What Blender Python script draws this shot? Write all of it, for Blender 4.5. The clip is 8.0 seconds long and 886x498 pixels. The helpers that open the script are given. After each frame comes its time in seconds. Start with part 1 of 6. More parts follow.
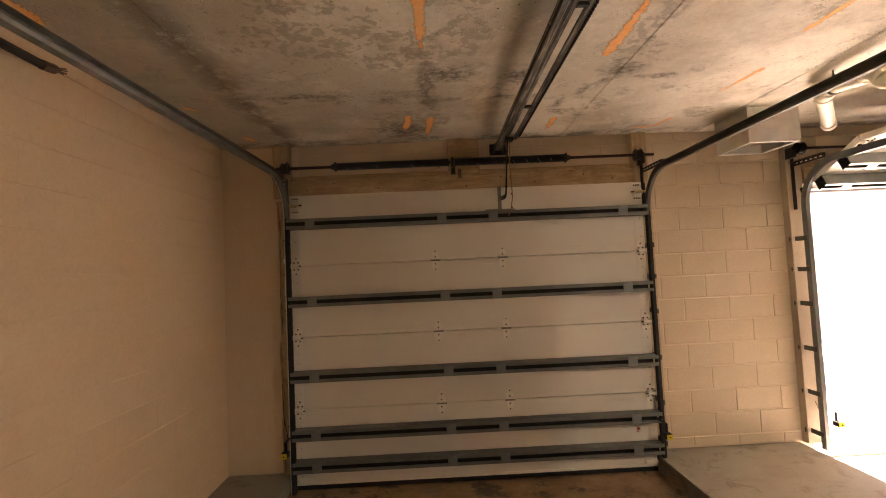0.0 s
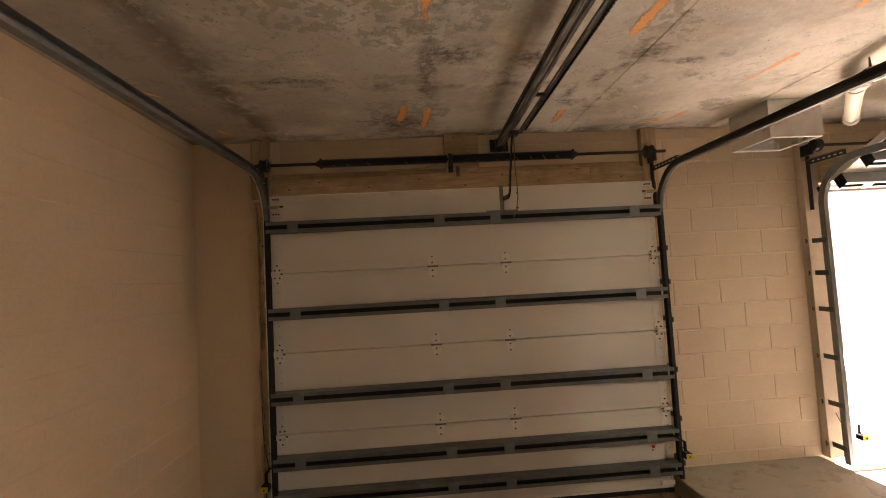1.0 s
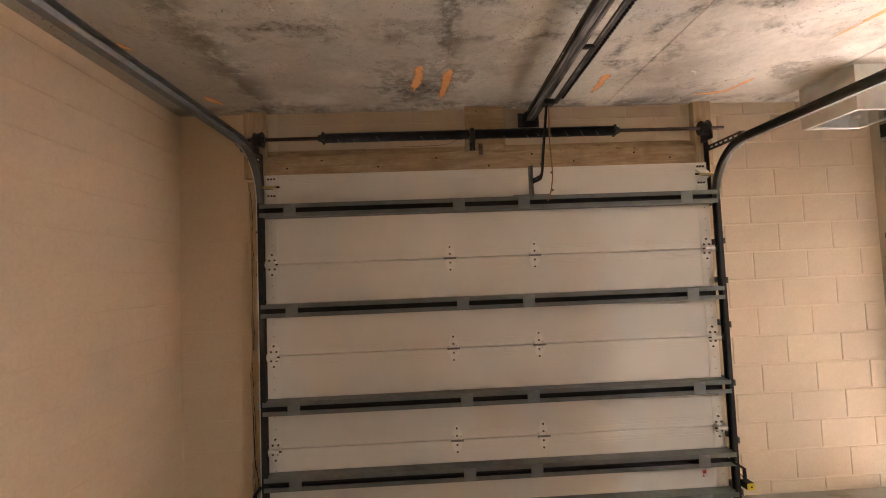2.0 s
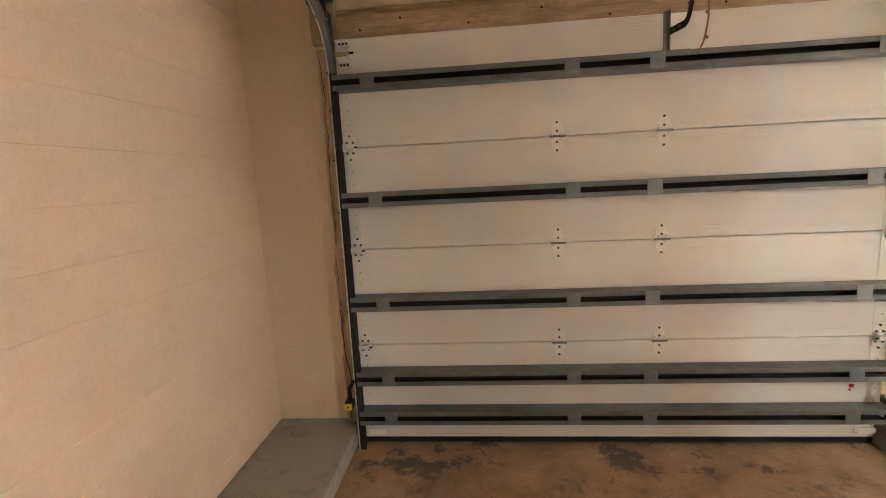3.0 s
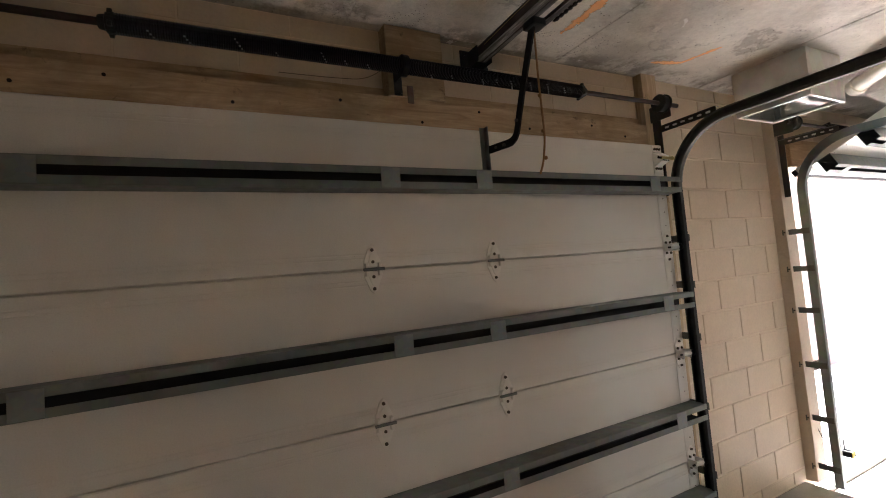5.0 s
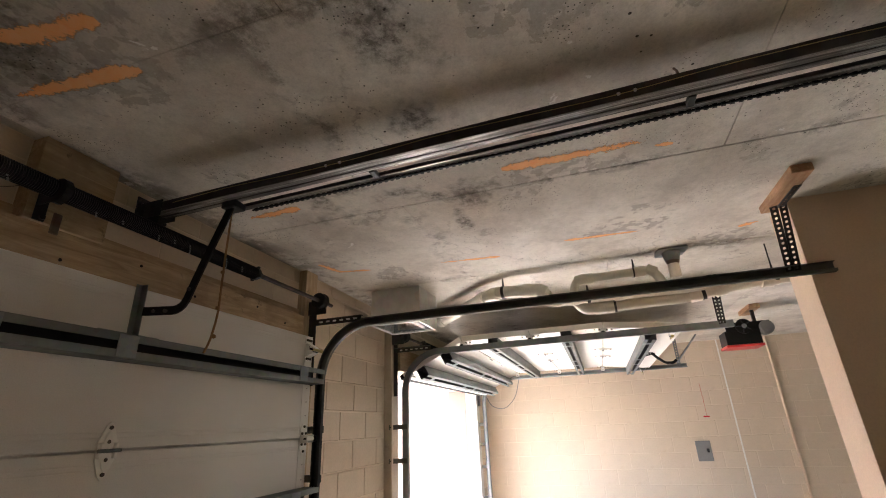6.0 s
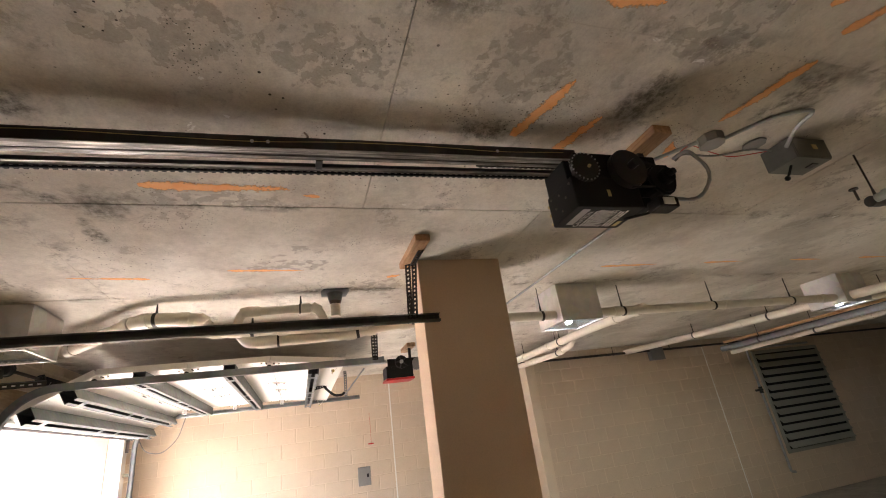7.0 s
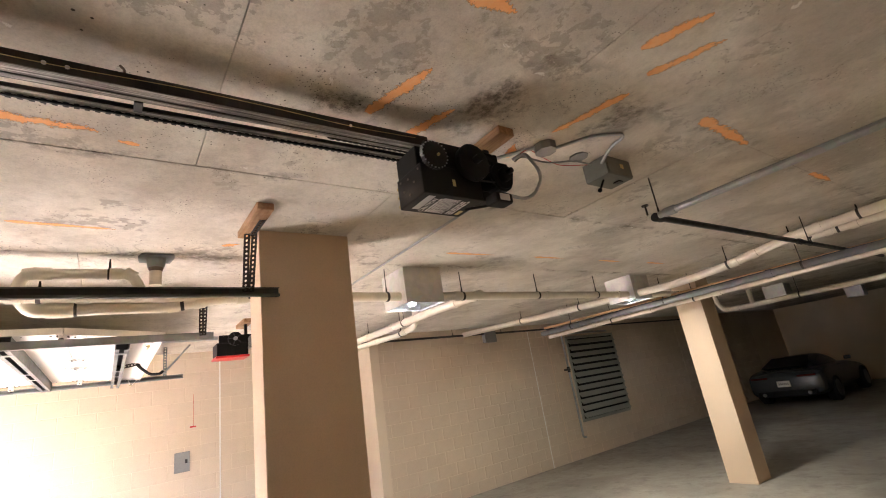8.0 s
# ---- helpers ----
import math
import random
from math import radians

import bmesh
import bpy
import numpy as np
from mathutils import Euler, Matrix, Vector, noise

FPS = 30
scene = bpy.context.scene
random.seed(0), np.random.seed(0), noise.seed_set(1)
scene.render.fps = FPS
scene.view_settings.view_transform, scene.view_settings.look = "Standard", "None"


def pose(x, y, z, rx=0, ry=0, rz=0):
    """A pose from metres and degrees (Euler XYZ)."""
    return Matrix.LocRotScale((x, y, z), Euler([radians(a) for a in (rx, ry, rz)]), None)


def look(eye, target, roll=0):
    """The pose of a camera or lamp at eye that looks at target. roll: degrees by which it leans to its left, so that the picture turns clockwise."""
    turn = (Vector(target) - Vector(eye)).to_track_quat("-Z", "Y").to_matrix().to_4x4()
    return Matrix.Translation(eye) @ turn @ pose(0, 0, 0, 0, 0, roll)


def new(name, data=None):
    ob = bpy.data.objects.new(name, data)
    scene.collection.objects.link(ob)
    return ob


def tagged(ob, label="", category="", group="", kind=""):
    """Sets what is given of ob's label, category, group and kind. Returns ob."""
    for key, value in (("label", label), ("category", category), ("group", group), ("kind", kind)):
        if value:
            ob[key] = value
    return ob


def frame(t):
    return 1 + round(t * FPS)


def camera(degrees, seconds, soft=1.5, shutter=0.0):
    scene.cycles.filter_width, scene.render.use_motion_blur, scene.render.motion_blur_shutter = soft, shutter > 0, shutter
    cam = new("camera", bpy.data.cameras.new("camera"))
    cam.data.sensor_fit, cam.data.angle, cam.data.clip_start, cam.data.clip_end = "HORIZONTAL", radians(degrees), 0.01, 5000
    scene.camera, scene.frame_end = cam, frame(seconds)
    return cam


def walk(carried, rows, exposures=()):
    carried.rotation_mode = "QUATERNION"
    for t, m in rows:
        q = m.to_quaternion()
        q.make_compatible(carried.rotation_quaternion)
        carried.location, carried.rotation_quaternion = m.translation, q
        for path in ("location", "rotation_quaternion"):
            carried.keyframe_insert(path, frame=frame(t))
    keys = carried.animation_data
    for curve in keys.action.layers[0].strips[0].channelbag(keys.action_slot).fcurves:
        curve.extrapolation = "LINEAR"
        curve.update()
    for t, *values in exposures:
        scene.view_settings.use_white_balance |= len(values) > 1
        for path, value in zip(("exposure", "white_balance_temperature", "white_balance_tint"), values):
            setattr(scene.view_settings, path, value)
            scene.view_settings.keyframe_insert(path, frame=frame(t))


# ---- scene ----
cam = camera(88.2, 8.0, 1.0)
EXPOSURES = [(0.0, 5.35, 8300, 31), (0.5, 5.25, 8200, 31), (1.0, 5.1, 7800, 29), (2.5, 6.35, 6400, 26), (3.0, 6.45, 6400, 23), (3.5, 6.4, 6400, 22), (4.0, 6.55, 5750, 22),
             (5.5, 4.7, 5850, 18), (6.0, 4.85, 6000, 19), (6.5, 4.85, 6500, 20), (7.0, 5.1, 6400, 22), (8.0, 5.65, 6400, 24)]
PATH = [
    (0, (-0.014, 0.049, 1.744), (0.031, 2.046, 1.846), -2.6),
    (0.5, (-0.023, 0.171, 1.734), (0.038, 2.168, 1.841), -2.7),
    (1, (-0.133, 0.403, 1.773), (-0.006, 2.396, 1.89), -3.1),
    (1.2, (-0.139, 0.492, 1.774), (-0.013, 2.484, 1.901), -3.2),
    (2.3, (-0.211, 1.012, 1.743), (-0.157, 3.01, 1.816), -1.9),
    (2.5, (-0.323, 1.075, 1.735), (-0.301, 3.075, 1.727), -2.1),
    (2.7, (-0.410, 1.149, 1.693), (-0.437, 3.146, 1.587), -2.1),
    (3, (-0.428, 1.307, 1.653), (-0.608, 3.275, 1.345), -2.9),
    (3.3, (-0.436, 1.523, 1.648), (-0.658, 3.471, 1.251), -3.0),
    (3.5, (-0.46, 1.648, 1.651), (-0.655, 3.6, 1.257), -3.2),
    (3.8, (-0.555, 1.797, 1.667), (-0.615, 3.769, 1.344), -3.7),
    (4, (-0.63, 1.858, 1.693), (-0.571, 3.837, 1.411), -4.0),
    (4.2, (-0.673, 1.928, 1.707), (-0.477, 3.907, 1.498), -4.4),
    (5.3, (-0.572, 2.351, 1.827), (0.765, 3.802, 2.153), -3.3),
    (5.5, (-0.633, 2.384, 1.829), (0.95, 3.505, 2.319), -2.2),
    (5.8, (-0.698, 2.342, 1.873), (1.018, 3.138, 2.524), -2.3),
    (6, (-0.741, 2.303, 1.881), (1.039, 2.854, 2.608), -2.5),
    (6.2, (-0.760, 2.203, 1.867), (1.051, 2.558, 2.638), -3.0),
    (6.5, (-0.789, 2.066, 1.862), (1.05, 2.098, 2.648), -3.4),
    (6.8, (-0.802, 1.981, 1.861), (1.003, 1.605, 2.637), -6.5),
    (7, (-0.816, 1.959, 1.858), (0.937, 1.352, 2.604), -8.0),
    (7.2, (-0.838, 1.957, 1.846), (0.855, 1.172, 2.565), -9.1),
    (7.5, (-0.836, 1.949, 1.846), (0.778, 0.963, 2.497), -9.4),
    (8, (-0.835, 1.912, 1.841), (0.685, 0.752, 2.424), -8.9),
]
walk(cam, [(t, look(eye, target, roll)) for t, eye, target, roll in PATH], EXPOSURES)

# ---- world, sun and lamps ----
scene.cycles.max_bounces = 12
scene.cycles.diffuse_bounces = 8
world = bpy.data.worlds.new("world")
world.use_nodes = True
scene.world = world
wn = world.node_tree.nodes
wl = world.node_tree.links
sky = wn.new("ShaderNodeTexSky")
sky.sky_type = "NISHITA"
sky.sun_disc = False
sky.sun_elevation = radians(64)
sky.sun_rotation = radians(8)
wn["Background"].inputs["Strength"].default_value = 0.075
wl.new(sky.outputs[0], wn["Background"].inputs["Color"])

sun_data = bpy.data.lights.new("sun", "SUN")
sun_data.energy = 4.0
sun_data.angle = radians(0.5)
sun_data.color = (1.0, 0.95, 0.87)
sun = new("sun", sun_data)
sun.matrix_world = look((7.0, 12.0, 14.0), (7.0 - 0.22, 12.0 - 1.17, 14.0 - 2.44))


# ---- materials ----
def material(name, build):
    m = bpy.data.materials.new(name)
    m.use_nodes = True
    nt = m.node_tree
    build(nt, nt.nodes["Principled BSDF"])
    return m


def coords(nt, scale=1.0, kind="Object"):
    tc = nt.nodes.new("ShaderNodeTexCoord")
    mp = nt.nodes.new("ShaderNodeMapping")
    mp.inputs["Scale"].default_value = (scale, scale, scale) if not isinstance(scale, tuple) else scale
    nt.links.new(tc.outputs[kind], mp.inputs["Vector"])
    return mp.outputs[0]


def noise_tex(nt, vec, scale, detail=6.0, rough=0.55, distort=0.0):
    n = nt.nodes.new("ShaderNodeTexNoise")
    n.inputs["Scale"].default_value = scale
    n.inputs["Detail"].default_value = detail
    n.inputs["Roughness"].default_value = rough
    n.inputs["Distortion"].default_value = distort
    nt.links.new(vec, n.inputs["Vector"])
    return n.outputs[0]


def ramp(nt, fac, stops):
    r = nt.nodes.new("ShaderNodeValToRGB")
    el = r.color_ramp.elements
    while len(el) < len(stops):
        el.new(0.5)
    for e, (p, c) in zip(el, stops):
        e.position = p
        e.color = (*c, 1.0) if isinstance(c, tuple) else (c, c, c, 1.0)
    nt.links.new(fac, r.inputs[0])
    return r.outputs[0]


def mix(nt, fac, a, b, blend="MIX"):
    m = nt.nodes.new("ShaderNodeMix")
    m.data_type = "RGBA"
    m.blend_type = blend
    for key, v in ((0, fac), (6, a), (7, b)):
        if isinstance(v, (int, float)):
            m.inputs[key].default_value = v
        elif isinstance(v, tuple):
            m.inputs[key].default_value = (*v, 1.0)
        else:
            nt.links.new(v, m.inputs[key])
    return m.outputs[2]


def bump(nt, bsdf, height, strength=0.3, dist=0.01):
    b = nt.nodes.new("ShaderNodeBump")
    b.inputs["Strength"].default_value = strength
    b.inputs["Distance"].default_value = dist
    nt.links.new(height, b.inputs["Height"])
    nt.links.new(b.outputs[0], bsdf.inputs["Normal"])


def random_of(nt):
    return nt.nodes.new("ShaderNodeObjectInfo").outputs["Random"]


def voronoi(nt, vec, scale, out="Distance", feature="F1"):
    n = nt.nodes.new("ShaderNodeTexVoronoi")
    n.feature = feature
    n.inputs["Scale"].default_value = scale
    nt.links.new(vec, n.inputs["Vector"])
    return n.outputs[out]


def math_node(nt, op, a, b=None, clamp=False):
    n = nt.nodes.new("ShaderNodeMath")
    n.operation = op
    n.use_clamp = clamp
    for i, v in enumerate((a, b)):
        if v is None:
            continue
        if isinstance(v, (int, float)):
            n.inputs[i].default_value = v
        else:
            nt.links.new(v, n.inputs[i])
    return n.outputs[0]


def painted(name, col, rough=0.6, grain=60.0, wear=0.10, dirt=(0.35, 0.25, 0.16), bump_s=0.25, vary=0.06):
    """Painted masonry or metal: a coat with roller grain, soft stains and a slight shift from piece to piece."""
    def build(nt, b):
        v = coords(nt, 1.0)
        big = noise_tex(nt, v, 1.3, 4.0, 0.6)
        fine = noise_tex(nt, v, grain, 3.0, 0.6)
        tone = ramp(nt, big, [(0.3, (1 - wear,) * 3), (0.7, (1.0,) * 3)])
        c = mix(nt, 1.0, col, tone, "MULTIPLY")
        spots = ramp(nt, noise_tex(nt, v, 6.0, 8.0, 0.7, 0.5), [(0.62, 0.0), (0.78, 1.0)])
        k = nt.nodes.new("ShaderNodeMath")
        k.operation = "MULTIPLY"
        k.inputs[1].default_value = wear * 1.6
        nt.links.new(spots, k.inputs[0])
        c = mix(nt, k.outputs[0], c, dirt)
        pore = ramp(nt, voronoi(nt, v, 38.0), [(0.035, 0.55), (0.06, 0.0)])
        c = mix(nt, math_node(nt, "MULTIPLY", pore, ramp(nt, big, [(0.45, 0.2), (0.6, 1.0)])), c, dirt)
        c = mix(nt, 1.0, c, ramp(nt, fine, [(0.3, (0.93,) * 3), (0.6, (1.0,) * 3)]), "MULTIPLY")
        r = ramp(nt, random_of(nt), [(0.0, (1 - vary,) * 3), (1.0, (1.0,) * 3)])
        c = mix(nt, 1.0, c, r, "MULTIPLY")
        nt.links.new(c, b.inputs["Base Color"])
        b.inputs["Roughness"].default_value = rough
        bump(nt, b, fine, bump_s, 0.004)
    return material(name, build)


def steel(name, col, rough=0.42, spangle=18.0, metal=0.85, rust=0.0):
    def build(nt, b):
        v = coords(nt, 1.0)
        n = nt.nodes.new("ShaderNodeTexVoronoi")
        n.inputs["Scale"].default_value = spangle
        nt.links.new(v, n.inputs["Vector"])
        big = noise_tex(nt, v, 5.0, 6.0, 0.65)
        tone = ramp(nt, big, [(0.3, (0.72,) * 3), (0.7, (1.0,) * 3)])
        c = mix(nt, 1.0, col, tone, "MULTIPLY")
        c = mix(nt, 0.10, c, n.outputs["Color"], "SOFT_LIGHT")
        if rust:
            rr = ramp(nt, noise_tex(nt, v, 14.0, 8.0, 0.7), [(0.55, 0.0), (0.75, 1.0)])
            k = nt.nodes.new("ShaderNodeMath")
            k.operation = "MULTIPLY"
            k.inputs[1].default_value = rust
            nt.links.new(rr, k.inputs[0])
            c = mix(nt, k.outputs[0], c, (0.16, 0.07, 0.03))
        nt.links.new(c, b.inputs["Base Color"])
        b.inputs["Metallic"].default_value = metal
        ro = ramp(nt, noise_tex(nt, v, 22.0, 5.0), [(0.3, rough - 0.08), (0.7, rough + 0.12)])
        nt.links.new(ro, b.inputs["Roughness"])
    return material(name, build)


def plain(name, col, rough=0.5, metal=0.0, grain=40.0, depth=0.12):
    def build(nt, b):
        v = coords(nt, 1.0)
        n = noise_tex(nt, v, grain, 4.0, 0.6)
        t = ramp(nt, n, [(0.3, (1 - depth,) * 3), (0.7, (1.0,) * 3)])
        nt.links.new(mix(nt, 1.0, col, t, "MULTIPLY"), b.inputs["Base Color"])
        b.inputs["Roughness"].default_value = rough
        b.inputs["Metallic"].default_value = metal
    return material(name, build)


def wood_mat(name, col, dark, axis=0):
    """Planed timber with long grain along the given axis, knots and stains."""
    def build(nt, b):
        s = [9.0, 9.0, 9.0]
        s[axis] = 0.9
        v = coords(nt, tuple(s))
        g = noise_tex(nt, v, 4.0, 8.0, 0.65, 1.2)
        v2 = coords(nt, 1.0)
        st = noise_tex(nt, v2, 3.0, 6.0, 0.7, 0.6)
        c = ramp(nt, g, [(0.3, dark), (0.65, col)])
        c = mix(nt, ramp(nt, st, [(0.48, 0.0), (0.62, 0.6)]), c, dark)
        spot = noise_tex(nt, v2, 11.0, 7.0, 0.7, 0.4)
        c = mix(nt, ramp(nt, spot, [(0.62, 0.0), (0.70, 0.75)]), c, tuple(x * 0.35 for x in dark))
        nt.links.new(c, b.inputs["Base Color"])
        b.inputs["Roughness"].default_value = 0.75
        bump(nt, b, g, 0.3, 0.004)
    return material(name, build)


def concrete(name, light, dark, brown, rough=0.85, blotch=1.1, brown_at=(0.5, 0.75), pits=True, dark_at=(0.42, 0.62)):
    def build(nt, b):
        v = coords(nt, 1.0)
        warp = nt.nodes.new("ShaderNodeVectorMath")
        warp.operation = "MULTIPLY_ADD"
        nn = nt.nodes.new("ShaderNodeTexNoise")
        nn.inputs["Scale"].default_value = 2.2
        nn.inputs["Detail"].default_value = 5.0
        nt.links.new(v, nn.inputs["Vector"])
        nt.links.new(nn.outputs["Color"], warp.inputs[0])
        warp.inputs[1].default_value = (0.35, 0.35, 0.35)
        nt.links.new(v, warp.inputs[2])
        w = warp.outputs[0]
        blot = noise_tex(nt, w, blotch, 9.0, 0.62, 0.4)
        blot2 = noise_tex(nt, w, blotch * 3.7, 9.0, 0.72, 0.8)
        fine = noise_tex(nt, v, 90.0, 4.0, 0.65)
        c = ramp(nt, fine, [(0.25, tuple(x * 0.86 for x in light)), (0.75, light)])
        c = mix(nt, ramp(nt, blot, [(dark_at[0], 0.0), (dark_at[1], 0.75)]), c, dark)
        c = mix(nt, ramp(nt, blot2, [(0.54, 0.0), (0.62, 0.45)]), c, tuple(x * 0.75 for x in dark))
        br = noise_tex(nt, coords(nt, 0.83), 0.9, 6.0, 0.6, 0.3)
        c = mix(nt, ramp(nt, br, [(brown_at[0], 0.0), (brown_at[1], 0.8)]), c, brown)
        if pits:
            p = nt.nodes.new("ShaderNodeTexVoronoi")
            p.inputs["Scale"].default_value = 26.0
            nt.links.new(w, p.inputs["Vector"])
            hole = ramp(nt, p.outputs["Distance"], [(0.05, 1.0), (0.10, 0.0)])
            gate = ramp(nt, noise_tex(nt, coords(nt, 1.7), 1.6, 3.0), [(0.52, 0.0), (0.6, 1.0)])
            c = mix(nt, mix(nt, 1.0, hole, gate, "MULTIPLY"), c, (0.045, 0.038, 0.03))
        nt.links.new(c, b.inputs["Base Color"])
        b.inputs["Roughness"].default_value = rough
        bump(nt, b, mix(nt, 0.5, fine, blot2), 0.28, 0.006)
    return material(name, build)


# flaked patches and sooty spots of the ceiling: x, y, half width, half length
FLAKED = [(-0.58, 2.26, 0.36, 0.26), (-0.18, 2.42, 0.20, 0.22), (0.19, 2.28, 0.15, 0.24), (0.22, 1.85, 0.15, 0.26), (0.17, 1.20, 0.22, 0.20), (-0.06, 0.66, 0.16, 0.24),
          (1.13, 2.32, 0.09, 0.40), (2.33, 1.40, 0.17, 0.24), (2.13, 3.60, 0.13, 0.13), (-0.15, 3.66, 0.30, 0.30), (-0.22, 3.02, 0.20, 0.10), (1.69, 1.95, 0.07, 0.07), (1.93, 2.02, 0.09, 0.30)]
SOOTY = [(0.53, 2.77, 0.09, 0.13), (1.20, 2.76, 0.17, 0.14), (1.45, 2.85, 0.22, 0.05), (1.00, 3.44, 0.16, 0.09), (0.53, 1.25, 0.09, 0.13), (0.32, 0.68, 0.22, 0.15),
         (0.20, 0.02, 0.22, 0.14), (-0.01, 2.86, 0.09, 0.34), (-0.85, 3.00, 0.40, 0.05), (-0.22, 3.75, 0.22, 0.22), (0.12, 2.74, 0.16, 0.20), (0.94, 3.30, 0.07, 0.15), (1.04, 3.08, 0.06, 0.13), (1.13, 2.91, 0.07, 0.10)]


def ceiling_concrete():
    """Cast concrete: pale smooth laitance, a browner first strip, flaked patches with pale islands, soot and mould along the formwork joints, blowholes."""
    def build(nt, b):
        v = coords(nt, 1.0)
        sep = nt.nodes.new("ShaderNodeSeparateXYZ")
        nt.links.new(v, sep.inputs[0])
        px, py = sep.outputs[0], sep.outputs[1]
        big = noise_tex(nt, v, 0.7, 5.0, 0.55)
        mid = noise_tex(nt, v, 2.6, 10.0, 0.68)
        grit = noise_tex(nt, v, 34.0, 5.0, 0.7)
        fine = noise_tex(nt, v, 150.0, 3.0, 0.65)
        ragged = noise_tex(nt, v, 7.0, 8.0, 0.62, 0.2)
        lace = noise_tex(nt, v, 17.0, 5.0, 0.58, 0.35)
        c = ramp(nt, mid, [(0.32, (0.615, 0.565, 0.485)), (0.50, (0.71, 0.665, 0.58)), (0.66, (0.76, 0.72, 0.64))])
        c = mix(nt, ramp(nt, big, [(0.46, 0.0), (0.64, 0.48)]), c, (0.43, 0.385, 0.315))
        # the strip along the side wall is browner and duller
        west = math_node(nt, "MULTIPLY", math_node(nt, "SUBTRACT", -1.10, math_node(nt, "ADD", px, math_node(nt, "MULTIPLY", math_node(nt, "SUBTRACT", ragged, 0.5), 0.5))), 7.0, True)
        c = mix(nt, math_node(nt, "MULTIPLY", west, 0.55), c, (0.40, 0.335, 0.255))
        # clouds of stain, thickened to the west to paint in the shade past the rail
        cloud = math_node(nt, "ADD", noise_tex(nt, v, 1.5, 8.0, 0.66), math_node(nt, "MULTIPLY", math_node(nt, "SUBTRACT", 0.9, px), 0.06, True))
        c = mix(nt, ramp(nt, cloud, [(0.50, 0.0), (0.62, 0.5)]), c, (0.37, 0.33, 0.27))

        def spots(places, loose):
            """The largest of the soft discs round the places, with a ragged rim."""
            best = None
            for x, y, rx, ry in places:
                dx = math_node(nt, "MULTIPLY", math_node(nt, "SUBTRACT", px, x), 1.0 / rx)
                dy = math_node(nt, "MULTIPLY", math_node(nt, "SUBTRACT", py, y), 1.0 / ry)
                d = math_node(nt, "SUBTRACT", 1.0, math_node(nt, "SQRT", math_node(nt, "ADD", math_node(nt, "MULTIPLY", dx, dx), math_node(nt, "MULTIPLY", dy, dy))))
                best = d if best is None else math_node(nt, "MAXIMUM", best, d)
            return math_node(nt, "ADD", best, math_node(nt, "MULTIPLY", math_node(nt, "SUBTRACT", ragged, 0.5), loose))

        flaked = ramp(nt, spots(FLAKED, 3.2), [(0.10, 0.0), (0.17, 1.0)])
        skin = ramp(nt, lace, [(0.49, 1.0), (0.52, 0.18)])
        c = mix(nt, math_node(nt, "MULTIPLY", math_node(nt, "MULTIPLY", flaked, skin), 0.62), c, (0.335, 0.30, 0.25))
        # a scatter of smaller flaked patches over the rest
        more = ramp(nt, noise_tex(nt, v, 1.7, 7.0, 0.60, 0.15), [(0.605, 0.0), (0.630, 0.6)])
        c = mix(nt, math_node(nt, "MULTIPLY", more, skin), c, (0.36, 0.325, 0.27))
        # soot, dabbed and specked
        soot = ramp(nt, spots(SOOTY, 3.0), [(-0.15, 0.0), (0.65, 1.0)])
        dab = ramp(nt, noise_tex(nt, v, 26.0, 7.0, 0.75), [(0.40, 0.25), (0.60, 1.0)])
        c = mix(nt, math_node(nt, "MULTIPLY", math_node(nt, "MULTIPLY", soot, dab), 0.85), c, (0.10, 0.088, 0.07))
        # thin wandering dirt veins
        r = math_node(nt, "ABSOLUTE", math_node(nt, "SUBTRACT", noise_tex(nt, v, 1.1, 8.0, 0.62), 0.5))
        c = mix(nt, math_node(nt, "MULTIPLY", ramp(nt, r, [(0.0, 0.5), (0.010, 0.0)]), ramp(nt, mid, [(0.50, 0.0), (0.58, 0.8)])), c, (0.18, 0.16, 0.13))
        # mould and dirt that crept out of the joints
        creep = noise_tex(nt, v, 4.2, 10.0, 0.74, 0.1)
        for axis, at, wide, lo in ((0, 0.0, 0.10, 0.50), (0, -1.22, 0.17, 0.42), (0, 1.18, 0.08, 0.52), (1, 3.10, 0.10, 0.51), (0, 2.45, 0.07, 0.52), (1, 4.06, 0.12, 0.44)):
            d = math_node(nt, "ABSOLUTE", math_node(nt, "SUBTRACT", sep.outputs[axis], at))
            near = math_node(nt, "SUBTRACT", 1.0, math_node(nt, "DIVIDE", d, wide), True)
            near = ramp(nt, near, [(0.0, 0.0), (0.5, 0.6), (1.0, 1.0)])
            c = mix(nt, math_node(nt, "MULTIPLY", near, ramp(nt, creep, [(lo, 0.0), (lo + 0.10, 0.75)])), c, (0.15, 0.132, 0.105))
        # blowholes, in loose swarms
        hole_sum = None
        for sc, rad, lo in ((15.0, 0.085, 0.53), (36.0, 0.13, 0.52), (75.0, 0.20, 0.54)):
            hole = ramp(nt, voronoi(nt, v, sc), [(rad * 0.75, 1.0), (rad, 0.0)])
            g2 = ramp(nt, noise_tex(nt, v, 1.9 + sc * 0.02, 3.0), [(lo, 0.0), (lo + 0.08, 1.0)])
            k = math_node(nt, "MULTIPLY", hole, g2)
            c = mix(nt, k, c, (0.05, 0.043, 0.035))
            hole_sum = k if hole_sum is None else math_node(nt, "MAXIMUM", hole_sum, k)
        # pale chips
        chip = ramp(nt, noise_tex(nt, v, 9.0, 7.0, 0.6, 0.5), [(0.70, 0.0), (0.715, 0.85)])
        c = mix(nt, chip, c, (0.80, 0.78, 0.73))
